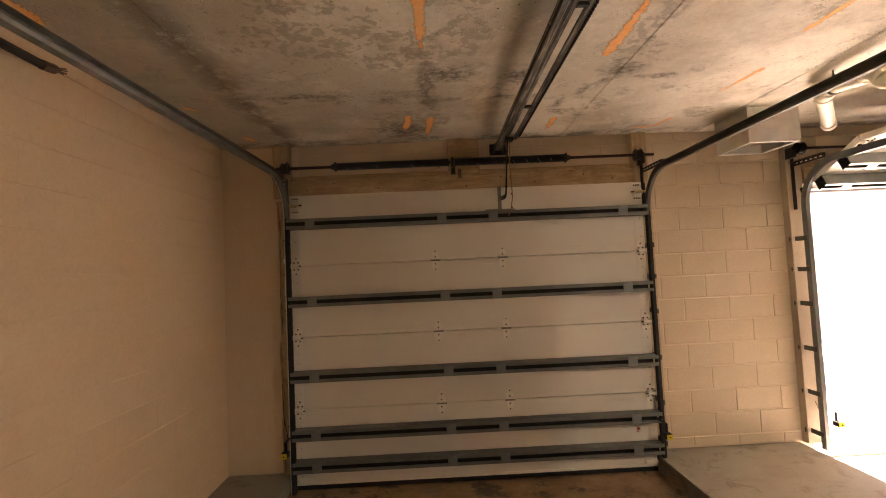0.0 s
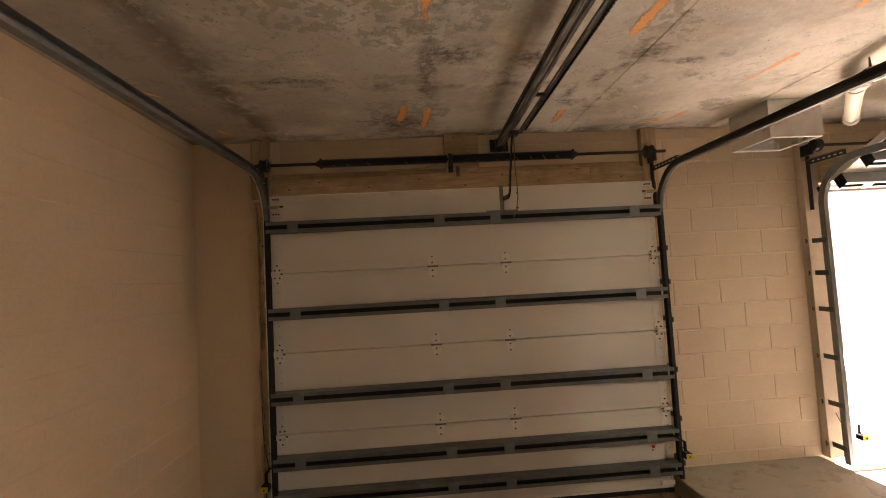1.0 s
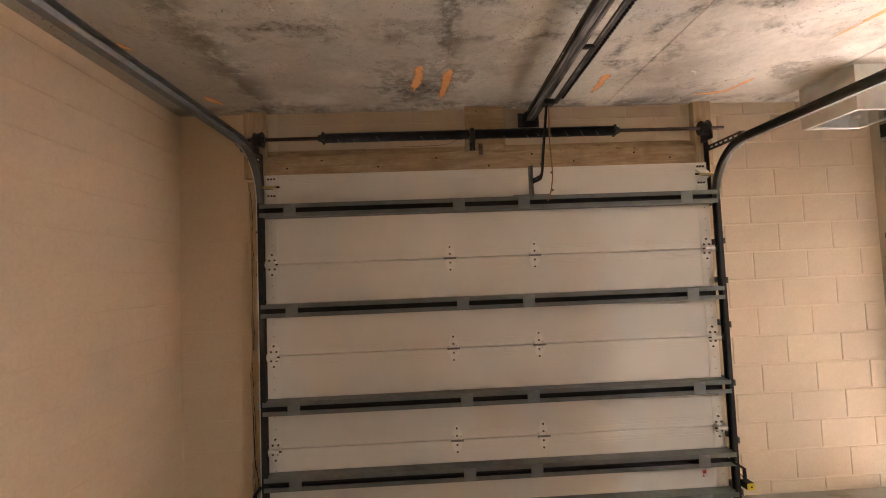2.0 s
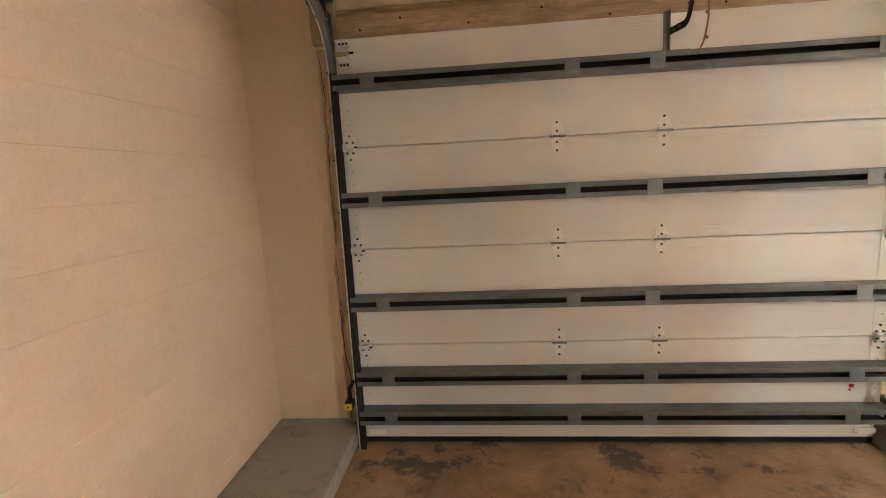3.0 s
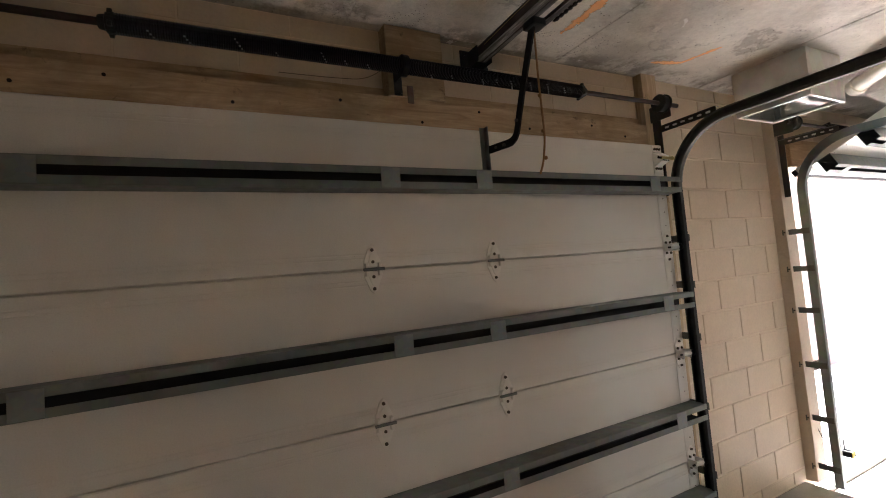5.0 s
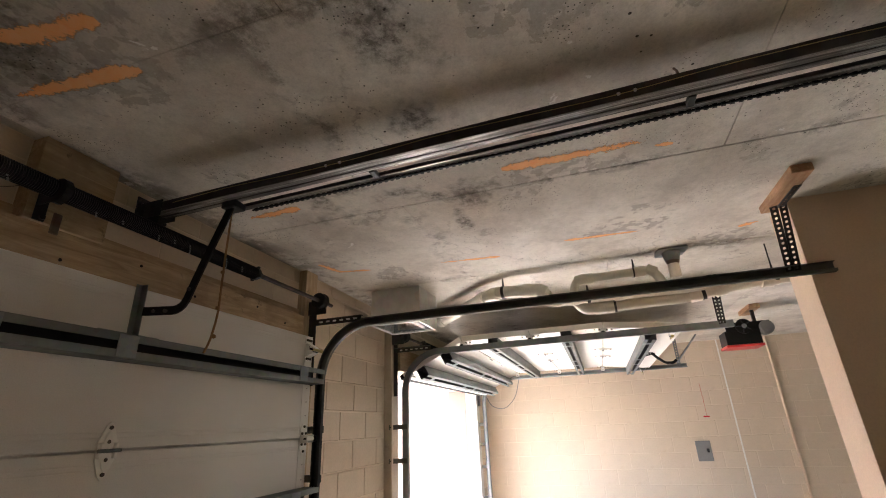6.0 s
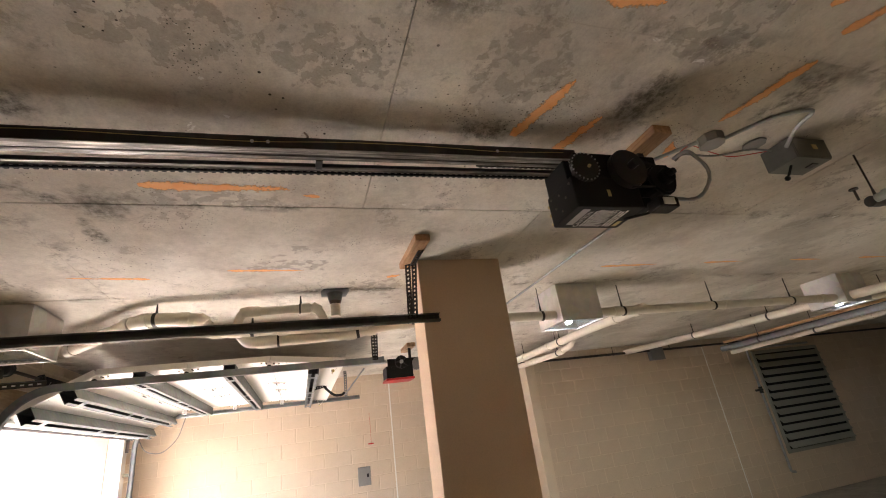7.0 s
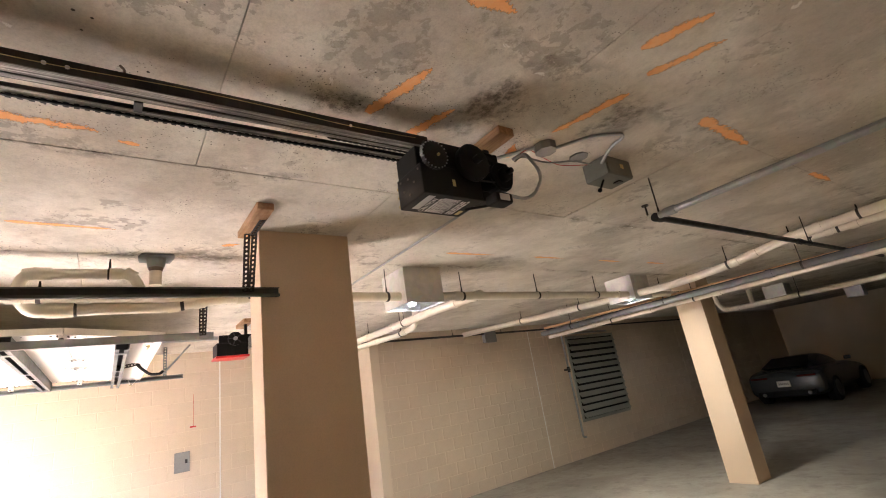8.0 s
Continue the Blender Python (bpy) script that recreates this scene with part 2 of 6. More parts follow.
        c = mix(nt, 1.0, c, ramp(nt, grit, [(0.32, (0.88,) * 3), (0.55, (1.0,) * 3)]), "MULTIPLY")
        c = mix(nt, 1.0, c, ramp(nt, fine, [(0.28, (0.86,) * 3), (0.60, (1.0,) * 3)]), "MULTIPLY")
        nt.links.new(c, b.inputs["Base Color"])
        b.inputs["Roughness"].default_value = 0.9
        hgt = math_node(nt, "SUBTRACT", math_node(nt, "ADD", math_node(nt, "MULTIPLY", mid, 0.8), math_node(nt, "MULTIPLY", grit, 0.3)), hole_sum)
        bump(nt, b, hgt, 0.4, 0.006)
    return material("ceiling concrete", build)


def floor_concrete():
    """Power-floated concrete: oil-brown and dark tyre dirt where cars turn in, greyer and scuffed elsewhere."""
    def build(nt, b):
        v = coords(nt, 1.0)
        big = noise_tex(nt, v, 0.8, 5.0, 0.6, 0.5)
        mid = noise_tex(nt, v, 3.6, 10.0, 0.74)
        fine = noise_tex(nt, v, 70.0, 4.0, 0.65)
        sep = nt.nodes.new("ShaderNodeSeparateXYZ")
        nt.links.new(v, sep.inputs[0])
        c = ramp(nt, mid, [(0.3, (0.33, 0.295, 0.245)), (0.7, (0.47, 0.43, 0.36))])
        c = mix(nt, ramp(nt, big, [(0.48, 0.0), (0.62, 0.6)]), c, (0.27, 0.23, 0.18))
        bay = ramp(nt, math_node(nt, "ADD", math_node(nt, "MULTIPLY", sep.outputs[1], 0.2), math_node(nt, "MULTIPLY", big, 0.5)), [(0.45, 0.0), (0.85, 1.0)])
        brown = ramp(nt, mid, [(0.30, (0.15, 0.085, 0.045)), (0.5, (0.30, 0.185, 0.10)), (0.7, (0.40, 0.27, 0.16))])
        # the open bay's floor is darkened to weaken the sunlight it bounces
        low_bounce = ramp(nt, mid, [(0.30, (0.17, 0.155, 0.13)), (0.7, (0.31, 0.285, 0.245))])
        c = mix(nt, bay, c, mix(nt, math_node(nt, "LESS_THAN", sep.outputs[0], 1.83), low_bounce, brown))
        spill = ramp(nt, noise_tex(nt, v, 3.0, 9.0, 0.72, 0.1), [(0.54, 0.0), (0.59, 0.85)])
        near = math_node(nt, "MULTIPLY", spill, ramp(nt, math_node(nt, "SUBTRACT", sep.outputs[1], 3.0), [(0.35, 0.25), (0.85, 1.0)]))
        c = mix(nt, near, c, (0.055, 0.045, 0.036))
        chips = ramp(nt, noise_tex(nt, v, 17.0, 6.0, 0.7, 0.8), [(0.64, 0.0), (0.68, 0.7)])
        c = mix(nt, chips, c, (0.10, 0.075, 0.055))
        c = mix(nt, 1.0, c, ramp(nt, fine, [(0.25, (0.82,) * 3), (0.75, (1.0,) * 3)]), "MULTIPLY")
        nt.links.new(c, b.inputs["Base Color"])
        b.inputs["Roughness"].default_value = 0.72
        bump(nt, b, mix(nt, 0.5, fine, mid), 0.25, 0.005)
    return material("floor concrete", build)


def worn_steel():
    """Dark rail steel rubbed to bare grey in long streaks."""
    def build(nt, b):
        g = noise_tex(nt, coords(nt, (60.0, 1.2, 60.0)), 2.0, 7.0, 0.7)
        patch = noise_tex(nt, coords(nt, (6.0, 2.0, 6.0)), 2.0, 5.0, 0.6)
        k = math_node(nt, "ADD", math_node(nt, "MULTIPLY", g, 0.7), math_node(nt, "MULTIPLY", patch, 0.3))
        c = ramp(nt, k, [(0.38, (0.05, 0.046, 0.042)), (0.50, (0.16, 0.15, 0.135)), (0.60, (0.42, 0.41, 0.385))])
        nt.links.new(c, b.inputs["Base Color"])
        b.inputs["Metallic"].default_value = 0.55
        nt.links.new(ramp(nt, k, [(0.4, 0.6), (0.6, 0.38)]), b.inputs["Roughness"])
    return material("worn rail steel", build)


M_BLOCK = painted("cream block paint", (0.68, 0.555, 0.41), 0.62, 70.0, 0.12, vary=0.05, bump_s=0.4)
M_JOINT = painted("painted mortar", (0.75, 0.63, 0.475), 0.7, 90.0, 0.08)
M_WALL = painted("cream wall paint", (0.75, 0.60, 0.43), 0.6, 50.0, 0.10, vary=0.012)
M_PILLAR = painted("cream pillar paint", (0.72, 0.555, 0.39), 0.6, 110.0, 0.08, bump_s=0.15)
M_DOOR = painted("white door skin", (0.83, 0.805, 0.755), 0.42, 200.0, 0.05, bump_s=0.08, vary=0.03)
M_DOORTRIM = painted("white end stile", (0.86, 0.835, 0.78), 0.4, 120.0, 0.06, bump_s=0.06)
M_HINGE = plain("white enamel hinge", (0.90, 0.88, 0.83), 0.35, 0.0, 25.0, 0.12)
M_GALV = steel("galvanised steel", (0.44, 0.46, 0.46), 0.42, 30.0)
M_CLIPG = steel("galvanised clip", (0.27, 0.285, 0.285), 0.5, 40.0, 0.75)
M_STRUT = steel("galvanised strut", (0.215, 0.23, 0.222), 0.55, 26.0, 0.45)
# stands for the shade inside the strut channels, also colours the jamb crack
M_CAVITY = plain("near-black for channel shade and wood cracks", (0.022, 0.022, 0.022), 0.85)
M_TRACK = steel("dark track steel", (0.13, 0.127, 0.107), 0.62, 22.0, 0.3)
M_AXLE = steel("dark rusty axle", (0.055, 0.038, 0.032), 0.45, 30.0, 0.5, 0.5)
M_OLDPIPE = steel("dull weathered pipe steel", (0.20, 0.205, 0.21), 0.72, 14.0, 0.25)
M_BATTEN = wood_mat("orange timber", (0.70, 0.46, 0.24), (0.46, 0.27, 0.12), 0)
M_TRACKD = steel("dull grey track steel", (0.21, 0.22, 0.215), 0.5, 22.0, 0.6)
M_DARKRAIL = steel("near-black rail steel", (0.022, 0.022, 0.022), 0.7, 22.0, 0.2)
M_EDGE = steel("bright highlight steel", (0.80, 0.80, 0.78), 0.32, 30.0, 0.7)
M_TRACKG = steel("grey track steel", (0.27, 0.285, 0.285), 0.42, 22.0, 0.8)
M_RAIL = steel("opener rail steel", (0.085, 0.08, 0.075), 0.42, 20.0, 0.7, 0.2)
M_WORN = worn_steel()
M_DARK = plain("black enamel", (0.013, 0.013, 0.013), 0.55)
M_DARK.node_tree.nodes["Principled BSDF"].inputs["Specular IOR Level"].default_value = 0.2
M_BLACKM = steel("black steel", (0.05, 0.05, 0.05), 0.4, 20.0, 0.6)
M_SPRING = plain("black oiled spring", (0.018, 0.018, 0.022), 0.35, 0.5)
M_SHAFT = steel("rusty shaft", (0.20, 0.15, 0.12), 0.5, 30.0, 0.6, 0.7)
M_RUBBER = plain("black rubber", (0.02, 0.02, 0.02), 0.8)
M_BOLT = steel("zinc bolt", (0.13, 0.115, 0.095), 0.4, 60.0, 0.8)
M_BRASS = plain("yellow zinc", (0.62, 0.50, 0.22), 0.35, 0.8)
M_WOODX = wood_mat("pale header timber", (0.54, 0.405, 0.25), (0.30, 0.205, 0.115), 0)
M_WOODZ = wood_mat("pale jamb timber", (0.58, 0.45, 0.30), (0.36, 0.255, 0.15), 2)
M_JAMB = painted("cream jamb paint", (0.64, 0.54, 0.42), 0.6, 70.0, 0.30, (0.24, 0.16, 0.09))
M_WHITEWOOD = painted("white jamb paint", (0.74, 0.72, 0.68), 0.55, 90.0, 0.14)
M_WOODR = wood_mat("reddish timber", (0.54, 0.33, 0.18), (0.28, 0.15, 0.07), 0)
M_CEIL = ceiling_concrete()
M_FLOOR = floor_concrete()
M_CURB = concrete("kerb concrete", (0.31, 0.285, 0.24), (0.17, 0.152, 0.125), (0.24, 0.19, 0.13), 0.85, 1.3, (0.6, 0.85), True, (0.5, 0.75))
M_APRON = concrete("apron concrete", (0.60, 0.58, 0.53), (0.44, 0.42, 0.38), (0.46, 0.41, 0.33), 0.85, 0.9, (0.6, 0.9), False, (0.5, 0.8))
M_ASPHALT = concrete("asphalt", (0.032, 0.033, 0.037), (0.024, 0.025, 0.028), (0.03, 0.029, 0.028), 0.9, 0.9, (0.6, 0.9), False)
M_STUCCO = painted("cream stucco", (0.50, 0.43, 0.32), 0.85, 80.0, 0.06, bump_s=0.5)
M_PINK = painted("pink stucco", (0.50, 0.25, 0.20), 0.85, 80.0, 0.06, bump_s=0.5)
M_PVC = plain("cream pvc", (0.80, 0.745, 0.63), 0.38, 0.0, 9.0, 0.10)
M_CLIP = plain("dark hanger steel", (0.05, 0.045, 0.04), 0.5, 0.5)
M_LAMPBOX = steel("aluminium lamp housing", (0.74, 0.73, 0.70), 0.36, 12.0, 0.6)
M_GREYBOX = plain("grey enamel box", (0.22, 0.22, 0.21), 0.5)
M_OLIVE = plain("dull green-grey enamel", (0.13, 0.135, 0.115), 0.5)
M_YELLOW = plain("yellow plastic", (0.70, 0.55, 0.03), 0.4)
M_RED = plain("red plastic", (0.50, 0.02, 0.015), 0.4)
M_ROPE = plain("brown cord", (0.30, 0.17, 0.08), 0.9)
M_WHITE = plain("white label", (0.75, 0.74, 0.70), 0.5)
M_GREYTXT = plain("grey print", (0.42, 0.42, 0.40), 0.5)
M_LOUVRE = painted("louvre paint", (0.36, 0.37, 0.31), 0.6, 60.0, 0.15)


def glow(name, col, strength):
    def build(nt, b):
        b.inputs["Emission Color"].default_value = (*col, 1)
        b.inputs["Emission Strength"].default_value = strength
        b.inputs["Base Color"].default_value = (*col, 1)
    return material(name, build)


M_BULB = glow("lamp arc tube", (0.80, 0.95, 1.0), 9.0)


def glass_build(nt, b):
    b.inputs["Base Color"].default_value = (0.93, 0.97, 0.97, 1)
    b.inputs["Roughness"].default_value = 0.04
    b.inputs["Transmission Weight"].default_value = 1.0
    b.inputs["IOR"].default_value = 1.45


M_GLASS = material("lamp glass", glass_build)


def reflector_build(nt, b):
    b.inputs["Base Color"].default_value = (0.46, 0.53, 0.56, 1)
    b.inputs["Metallic"].default_value = 1.0
    b.inputs["Roughness"].default_value = 0.35


M_REFLECT = material("lamp reflector", reflector_build)


def paint_mark_build(nt, b):
    v = coords(nt, 1.0)
    n = noise_tex(nt, v, 16.0, 8.0, 0.7, 0.4)
    c = ramp(nt, n, [(0.3, (0.93, 0.40, 0.13)), (0.7, (0.95, 0.55, 0.26))])
    nt.links.new(c, b.inputs["Base Color"])
    b.inputs["Roughness"].default_value = 0.85
    uv = nt.nodes.new("ShaderNodeSeparateXYZ")
    nt.links.new(coords(nt, 1.0, "UV"), uv.inputs[0])
    edge = math_node(nt, "MULTIPLY", math_node(nt, "ABSOLUTE", math_node(nt, "SUBTRACT", uv.outputs[1], 0.5)), 2.0)
    soft = math_node(nt, "ADD", math_node(nt, "MULTIPLY", math_node(nt, "ADD", noise_tex(nt, v, 70.0, 6.0, 0.8), noise_tex(nt, v, 9.0, 5.0, 0.6)), 0.5), math_node(nt, "MULTIPLY", math_node(nt, "SUBTRACT", 0.62, edge), 0.34))
    thin = ramp(nt, uv.outputs[0], [(0.0, 0.03), (0.12, 0.0), (0.55, 0.03), (1.0, 0.16)])
    worn = ramp(nt, math_node(nt, "SUBTRACT", soft, thin), [(0.49, 0.0), (0.55, 0.95)])
    nt.links.new(worn, b.inputs["Alpha"])


M_ORANGE = material("worn orange paint", paint_mark_build)


# ---- mesh tools ----
def thing(name, loc, label, category, group="", kind=""):
    ob = new(name)
    ob.location = loc
    ob.empty_display_size = 0.1
    return tagged(ob, label, category, group, kind)


def mesh_of(name, bm, mat, smooth=False):
    me = bpy.data.meshes.new(name)
    bmesh.ops.recalc_face_normals(bm, faces=bm.faces)
    if smooth:
        for f in bm.faces:
            f.smooth = True
        for e in bm.edges:
            if len(e.link_faces) == 2 and e.calc_face_angle(0) > 0.6:
                e.smooth = False
    bm.to_mesh(me)
    bm.free()
    me.materials.append(mat)
    return me


def world_of(ob):
    m = Matrix.Translation(ob.location) @ ob.rotation_euler.to_matrix().to_4x4()
    return world_of(ob.parent) @ ob.matrix_parent_inverse @ m if ob.parent else m


def part(name, bm, mat, parent, label="", smooth=False):
    """Links a bmesh, given in world places, as one mesh under a thing or a part."""
    ob = new(name, mesh_of(name, bm, mat, smooth))
    ob.parent = parent
    ob.matrix_parent_inverse = world_of(parent).inverted()
    return tagged(ob, label)


def solo(name, bm, mat, label, category, group="", kind="", smooth=False):
    return tagged(new(name, mesh_of(name, bm, mat, smooth)), label, category, group, kind)


def box(x0, x1, y0, y1, z0, z1, bev=0.0, bm=None, seg=1):
    b = bmesh.new()
    r = bmesh.ops.create_cube(b, size=1.0)
    for v in r["verts"]:
        v.co = Vector((x0 + (v.co.x + 0.5) * (x1 - x0), y0 + (v.co.y + 0.5) * (y1 - y0), z0 + (v.co.z + 0.5) * (z1 - z0)))
    if bev:
        bmesh.ops.bevel(b, geom=b.edges[:], offset=bev, segments=seg, affect="EDGES", profile=0.7)
    return join(bm, b)


def join(bm, b):
    if bm is None:
        return b
    tmp = bpy.data.meshes.new("tmp")
    b.to_mesh(tmp)
    b.free()
    bm.from_mesh(tmp)
    bpy.data.meshes.remove(tmp)
    return bm


def rod(p, q, r, n=12, bm=None, r2=None, bev=0.0):
    """A round bar from p to q."""
    p, q = Vector(p), Vector(q)
    b = bmesh.new()
    d = q - p
    bmesh.ops.create_cone(b, cap_ends=True, segments=n, radius1=r, radius2=r if r2 is None else r2, depth=d.length)
    if bev:
        bmesh.ops.bevel(b, geom=[e for e in b.edges if all(abs(abs(v.co.z) - d.length / 2) < 1e-6 for v in e.verts)], offset=bev, segments=2, affect="EDGES")
    m = Matrix.Translation((p + q) / 2) @ d.to_track_quat("Z", "Y").to_matrix().to_4x4()
    bmesh.ops.transform(b, matrix=m, verts=b.verts)
    return join(bm, b)


def rounded(pts, rad, n=6):
    """A polyline with its corners rounded."""
    pts = [Vector(p) for p in pts]
    out = [pts[0]]
    for a, c, b in zip(pts, pts[1:], pts[2:]):
        u, w = (a - c), (b - c)
        k = min(rad, u.length * 0.45, w.length * 0.45)
        s, e = c + u.normalized() * k, c + w.normalized() * k
        for i in range(n + 1):
            t = i / n
            out.append(s * (1 - t) ** 2 + c * 2 * t * (1 - t) + e * t * t)
    out.append(pts[-1])
    return out


def tube(pts, r, n=10, bm=None, cap=True):
    """A round pipe along a polyline."""
    b = bmesh.new()
    pts = [Vector(p) for p in pts]
    rings = []
    up = None
    for i, p in enumerate(pts):
        d = (pts[min(i + 1, len(pts) - 1)] - pts[max(i - 1, 0)]).normalized()
        if up is None:
            up = Vector((0, 0, 1)) if abs(d.z) < 0.9 else Vector((1, 0, 0))
        s = d.cross(up).normalized()
        up = s.cross(d).normalized()
        rr = r[i] if isinstance(r, (list, tuple)) else r
        rings.append([b.verts.new(p + (s * math.cos(a) + up * math.sin(a)) * rr) for a in (2 * math.pi * k / n for k in range(n))])
    for u, w in zip(rings, rings[1:]):
        for k in range(n):
            b.faces.new((u[k], u[(k + 1) % n], w[(k + 1) % n], w[k]))
    if cap:
        b.faces.new(rings[0][::-1])
        b.faces.new(rings[-1])
    return join(bm, b)


def extrude(profile, a, b_, place, bm=None):
    """A closed outline of (u, v) pairs drawn out from a to b_; place(s, u, v) gives the point."""
    b = bmesh.new()
    r0 = [b.verts.new(place(a, u, v)) for u, v in profile]
    r1 = [b.verts.new(place(b_, u, v)) for u, v in profile]
    n = len(profile)
    for k in range(n):
        b.faces.new((r0[k], r0[(k + 1) % n], r1[(k + 1) % n], r1[k]))
    b.faces.new(r0[::-1])
    b.faces.new(r1)
    return join(bm, b)


def along_x(s, u, v):
    return Vector((s, u, v))


def along_y(s, u, v):
    return Vector((u, s, v))


def along_z(s, u, v):
    return Vector((u, v, s))


def channel(line, t):
    """A closed outline with thickness t along an open polyline of (u, v) pairs."""
    pts = [Vector((*p, 0)) for p in line]
    left, right = [], []
    for i, p in enumerate(pts):
        d0 = (pts[i] - pts[i - 1]).normalized() if i else None
        d1 = (pts[i + 1] - pts[i]).normalized() if i < len(pts) - 1 else None
        d0, d1 = d0 or d1, d1 or d0
        n0, n1 = Vector((-d0.y, d0.x, 0)), Vector((-d1.y, d1.x, 0))
        m = (n0 + n1)
        m = m / max(m.dot(n0), 0.3)
        left.append(((p + m * t / 2).x, (p + m * t / 2).y))
        right.append(((p - m * t / 2).x, (p - m * t / 2).y))
    return left + right[::-1]


def sweep_x(outline, path, bm=None):
    """An outline of (n, x) pairs carried along a path of (y, z) pairs that lies in a plane of constant x."""
    b = bmesh.new()
    rings = []
    for i, (y, z) in enumerate(path):
        y0, z0 = path[max(i - 1, 0)]
        y1, z1 = path[min(i + 1, len(path) - 1)]
        d = Vector((0, y1 - y0, z1 - z0)).normalized()
        n = Vector((0, -d.z, d.y))
        rings.append([b.verts.new(Vector((x, y, z)) + n * u) for u, x in outline])
    k = len(outline)
    for r0, r1 in zip(rings, rings[1:]):
        for j in range(k):
            b.faces.new((r0[j], r0[(j + 1) % k], r1[(j + 1) % k], r1[j]))
    b.faces.new(rings[0][::-1])
    b.faces.new(rings[-1])
    return join(bm, b)


def plate(pts, t, place, bm=None):
    """A flat outline of (u, v) pairs of thickness t."""
    return extrude(pts, 0.0, t, place, bm)


# ---- the shell of the garage ----
H = 2.93           # underside of the concrete ceiling
YN = 4.13          # inner face of the wall with the garage doors
XW = -1.86         # inner face of the side wall of the first bay
XE, XE2 = 7.0, 6.4  # inner faces of the far side wall, beside the second bay and behind its step
YS = -19.5         # inner face of the rear wall

# ground outside: apron, drain, asphalt, kerb and pavement
solo("ground", box(-60, 60, 6.06, 120, -0.30, -0.012), M_ASPHALT, "grey sunlit asphalt of the drive outside", "ground", kind="structure")
solo("pavement", box(-8, 14, 4.095, 5.75, -0.25, -0.006), M_APRON, "pale sunlit concrete apron before the garage door", "pavement", kind="structure")
solo("kerb", box(6.30, 6.72, 6.06, 40, -0.2, 0.10, 0.02), M_APRON, "pale concrete kerb along the drive", "kerb", kind="structure")
solo("pavement", box(6.72, 8.05, 6.06, 40, -0.2, 0.085, 0.01), M_APRON, "pale concrete pavement along the cream wall", "pavement", kind="structure")
solo("wall_outside", box(8.05, 8.4, 4.47, 40, -0.2, 9.0), M_STUCCO, "cream stucco wall of the wing beside the drive", "wall", kind="structure")
solo("wall_outside", box(-12, 9, 24.0, 24.4, -0.2, 7.0), M_STUCCO, "cream stucco wall across the drive", "wall", kind="structure")

grate = thing("drain_grate", (4.8, 5.9, 0), "rusty steel trench drain grate across the apron", "drain", kind="structure")
part("channel", box(-4, 6.3, 5.752, 6.058, -0.28, -0.10), M_DARK, grate)
bm = bmesh.new()
for i in range(90):
    x = 2.2 + i * 0.045
    box(x, x + 0.022, 5.77, 6.04, -0.05, -0.006, 0, bm)
part("bars", bm, M_SHAFT, grate)
bm = box(-4, 6.3, 5.752, 5.775, -0.06, -0.003)
box(-4, 6.3, 6.035, 6.058, -0.06, -0.003, 0, bm)
part("rim", bm, M_SHAFT, grate)

# floor and kerbs inside
FZ = -0.034         # floor level at the doors
solo("floor", extrude([(YS - 0.3, -0.30), (4.09, -0.30), (4.09, FZ), (1.6, FZ), (-0.8, 0.0), (YS - 0.3, 0.0)], -2.2, 7.4, along_x), M_FLOOR, "stained brown concrete garage floor", "floor", kind="structure")
solo("kerb", box(XW, -1.29, -2.0, YN, -0.05, 0.075, 0.018, None, 2), M_CURB, "worn grey concrete kerb along the block wall", "kerb", kind="structure")
solo("kerb", box(1.83, 3.16, 0.55, YN, -0.05, 0.105, 0.018, None, 2), M_CURB, "stained concrete island between the two doors", "kerb", kind="structure")
solo("kerb", box(6.36, XE, -1.7, YN, -0.05, 0.105, 0.018, None, 2), M_CURB, "grey concrete kerb along the far block wall", "kerb", kind="structure")

# ceiling: formwork panels with thin joints under one slab
cols = [-2.2, -1.22, 0.0, 1.18, 2.45, 3.67, 4.89, 6.11, 7.33]
firsts = [2.2, 2.95, 1.65, 3.10, 2.1, 3.3, 1.4, 2.6]
bm = box(-2.2, 7.4, YS - 0.3, 4.47, H + 0.018, H + 0.35)
rng = random.Random(4)
for (xa, xb), y0 in zip(zip(cols, cols[1:]), firsts):
    ys = [4.47]
    y = y0 + 2.44
    while y > YS - 0.3:
        if y < 4.2:
            ys.append(y)
        y -= 2.44
    ys.append(YS - 0.3)
    for ya, yb in zip(ys, ys[1:]):
        dz = rng.uniform(0.0, 0.0035)
        box(xa + (0.003 if abs(xa - 1.18) < 0.01 else 0.0015), xb - (0.003 if abs(xb - 1.18) < 0.01 else 0.0015), yb + 0.0017, ya - 0.0017, H + dz - 0.0035, H + 0.018, 0, bm)
solo("ceiling", bm, M_CEIL, "blotchy grey cast concrete ceiling with formwork joints", "ceiling", kind="structure")

# walls: backing first, the blocks are laid at the end of the file
REC = 0.006
wall_w = solo("wall_west", box(XW - 0.2, XW - 0.003, YS, YN + 0.34, -0.2, H + 0.01), M_WALL, "cream painted concrete block side wall", "wall", kind="structure")
bm = box(XW - 0.2, -1.18, YN + 0.0012, YN + 0.34, -0.2, H + 0.01)
box(1.79, 3.30, YN + REC, YN + 0.34, -0.2, H + 0.01, 0, bm)
box(6.29, XE + 0.3, YN + REC, YN + 0.34, -0.2, H + 0.01, 0, bm)
box(-1.18, 1.79, YN + REC, YN + 0.34, 2.43, H + 0.01, 0, bm)
box(3.30, 6.29, YN + REC, YN + 0.34, 2.39, H + 0.01, 0, bm)
wall_n = solo("wall_north", bm, M_JOINT, "cream painted concrete block wall with two door openings", "wall", kind="structure")
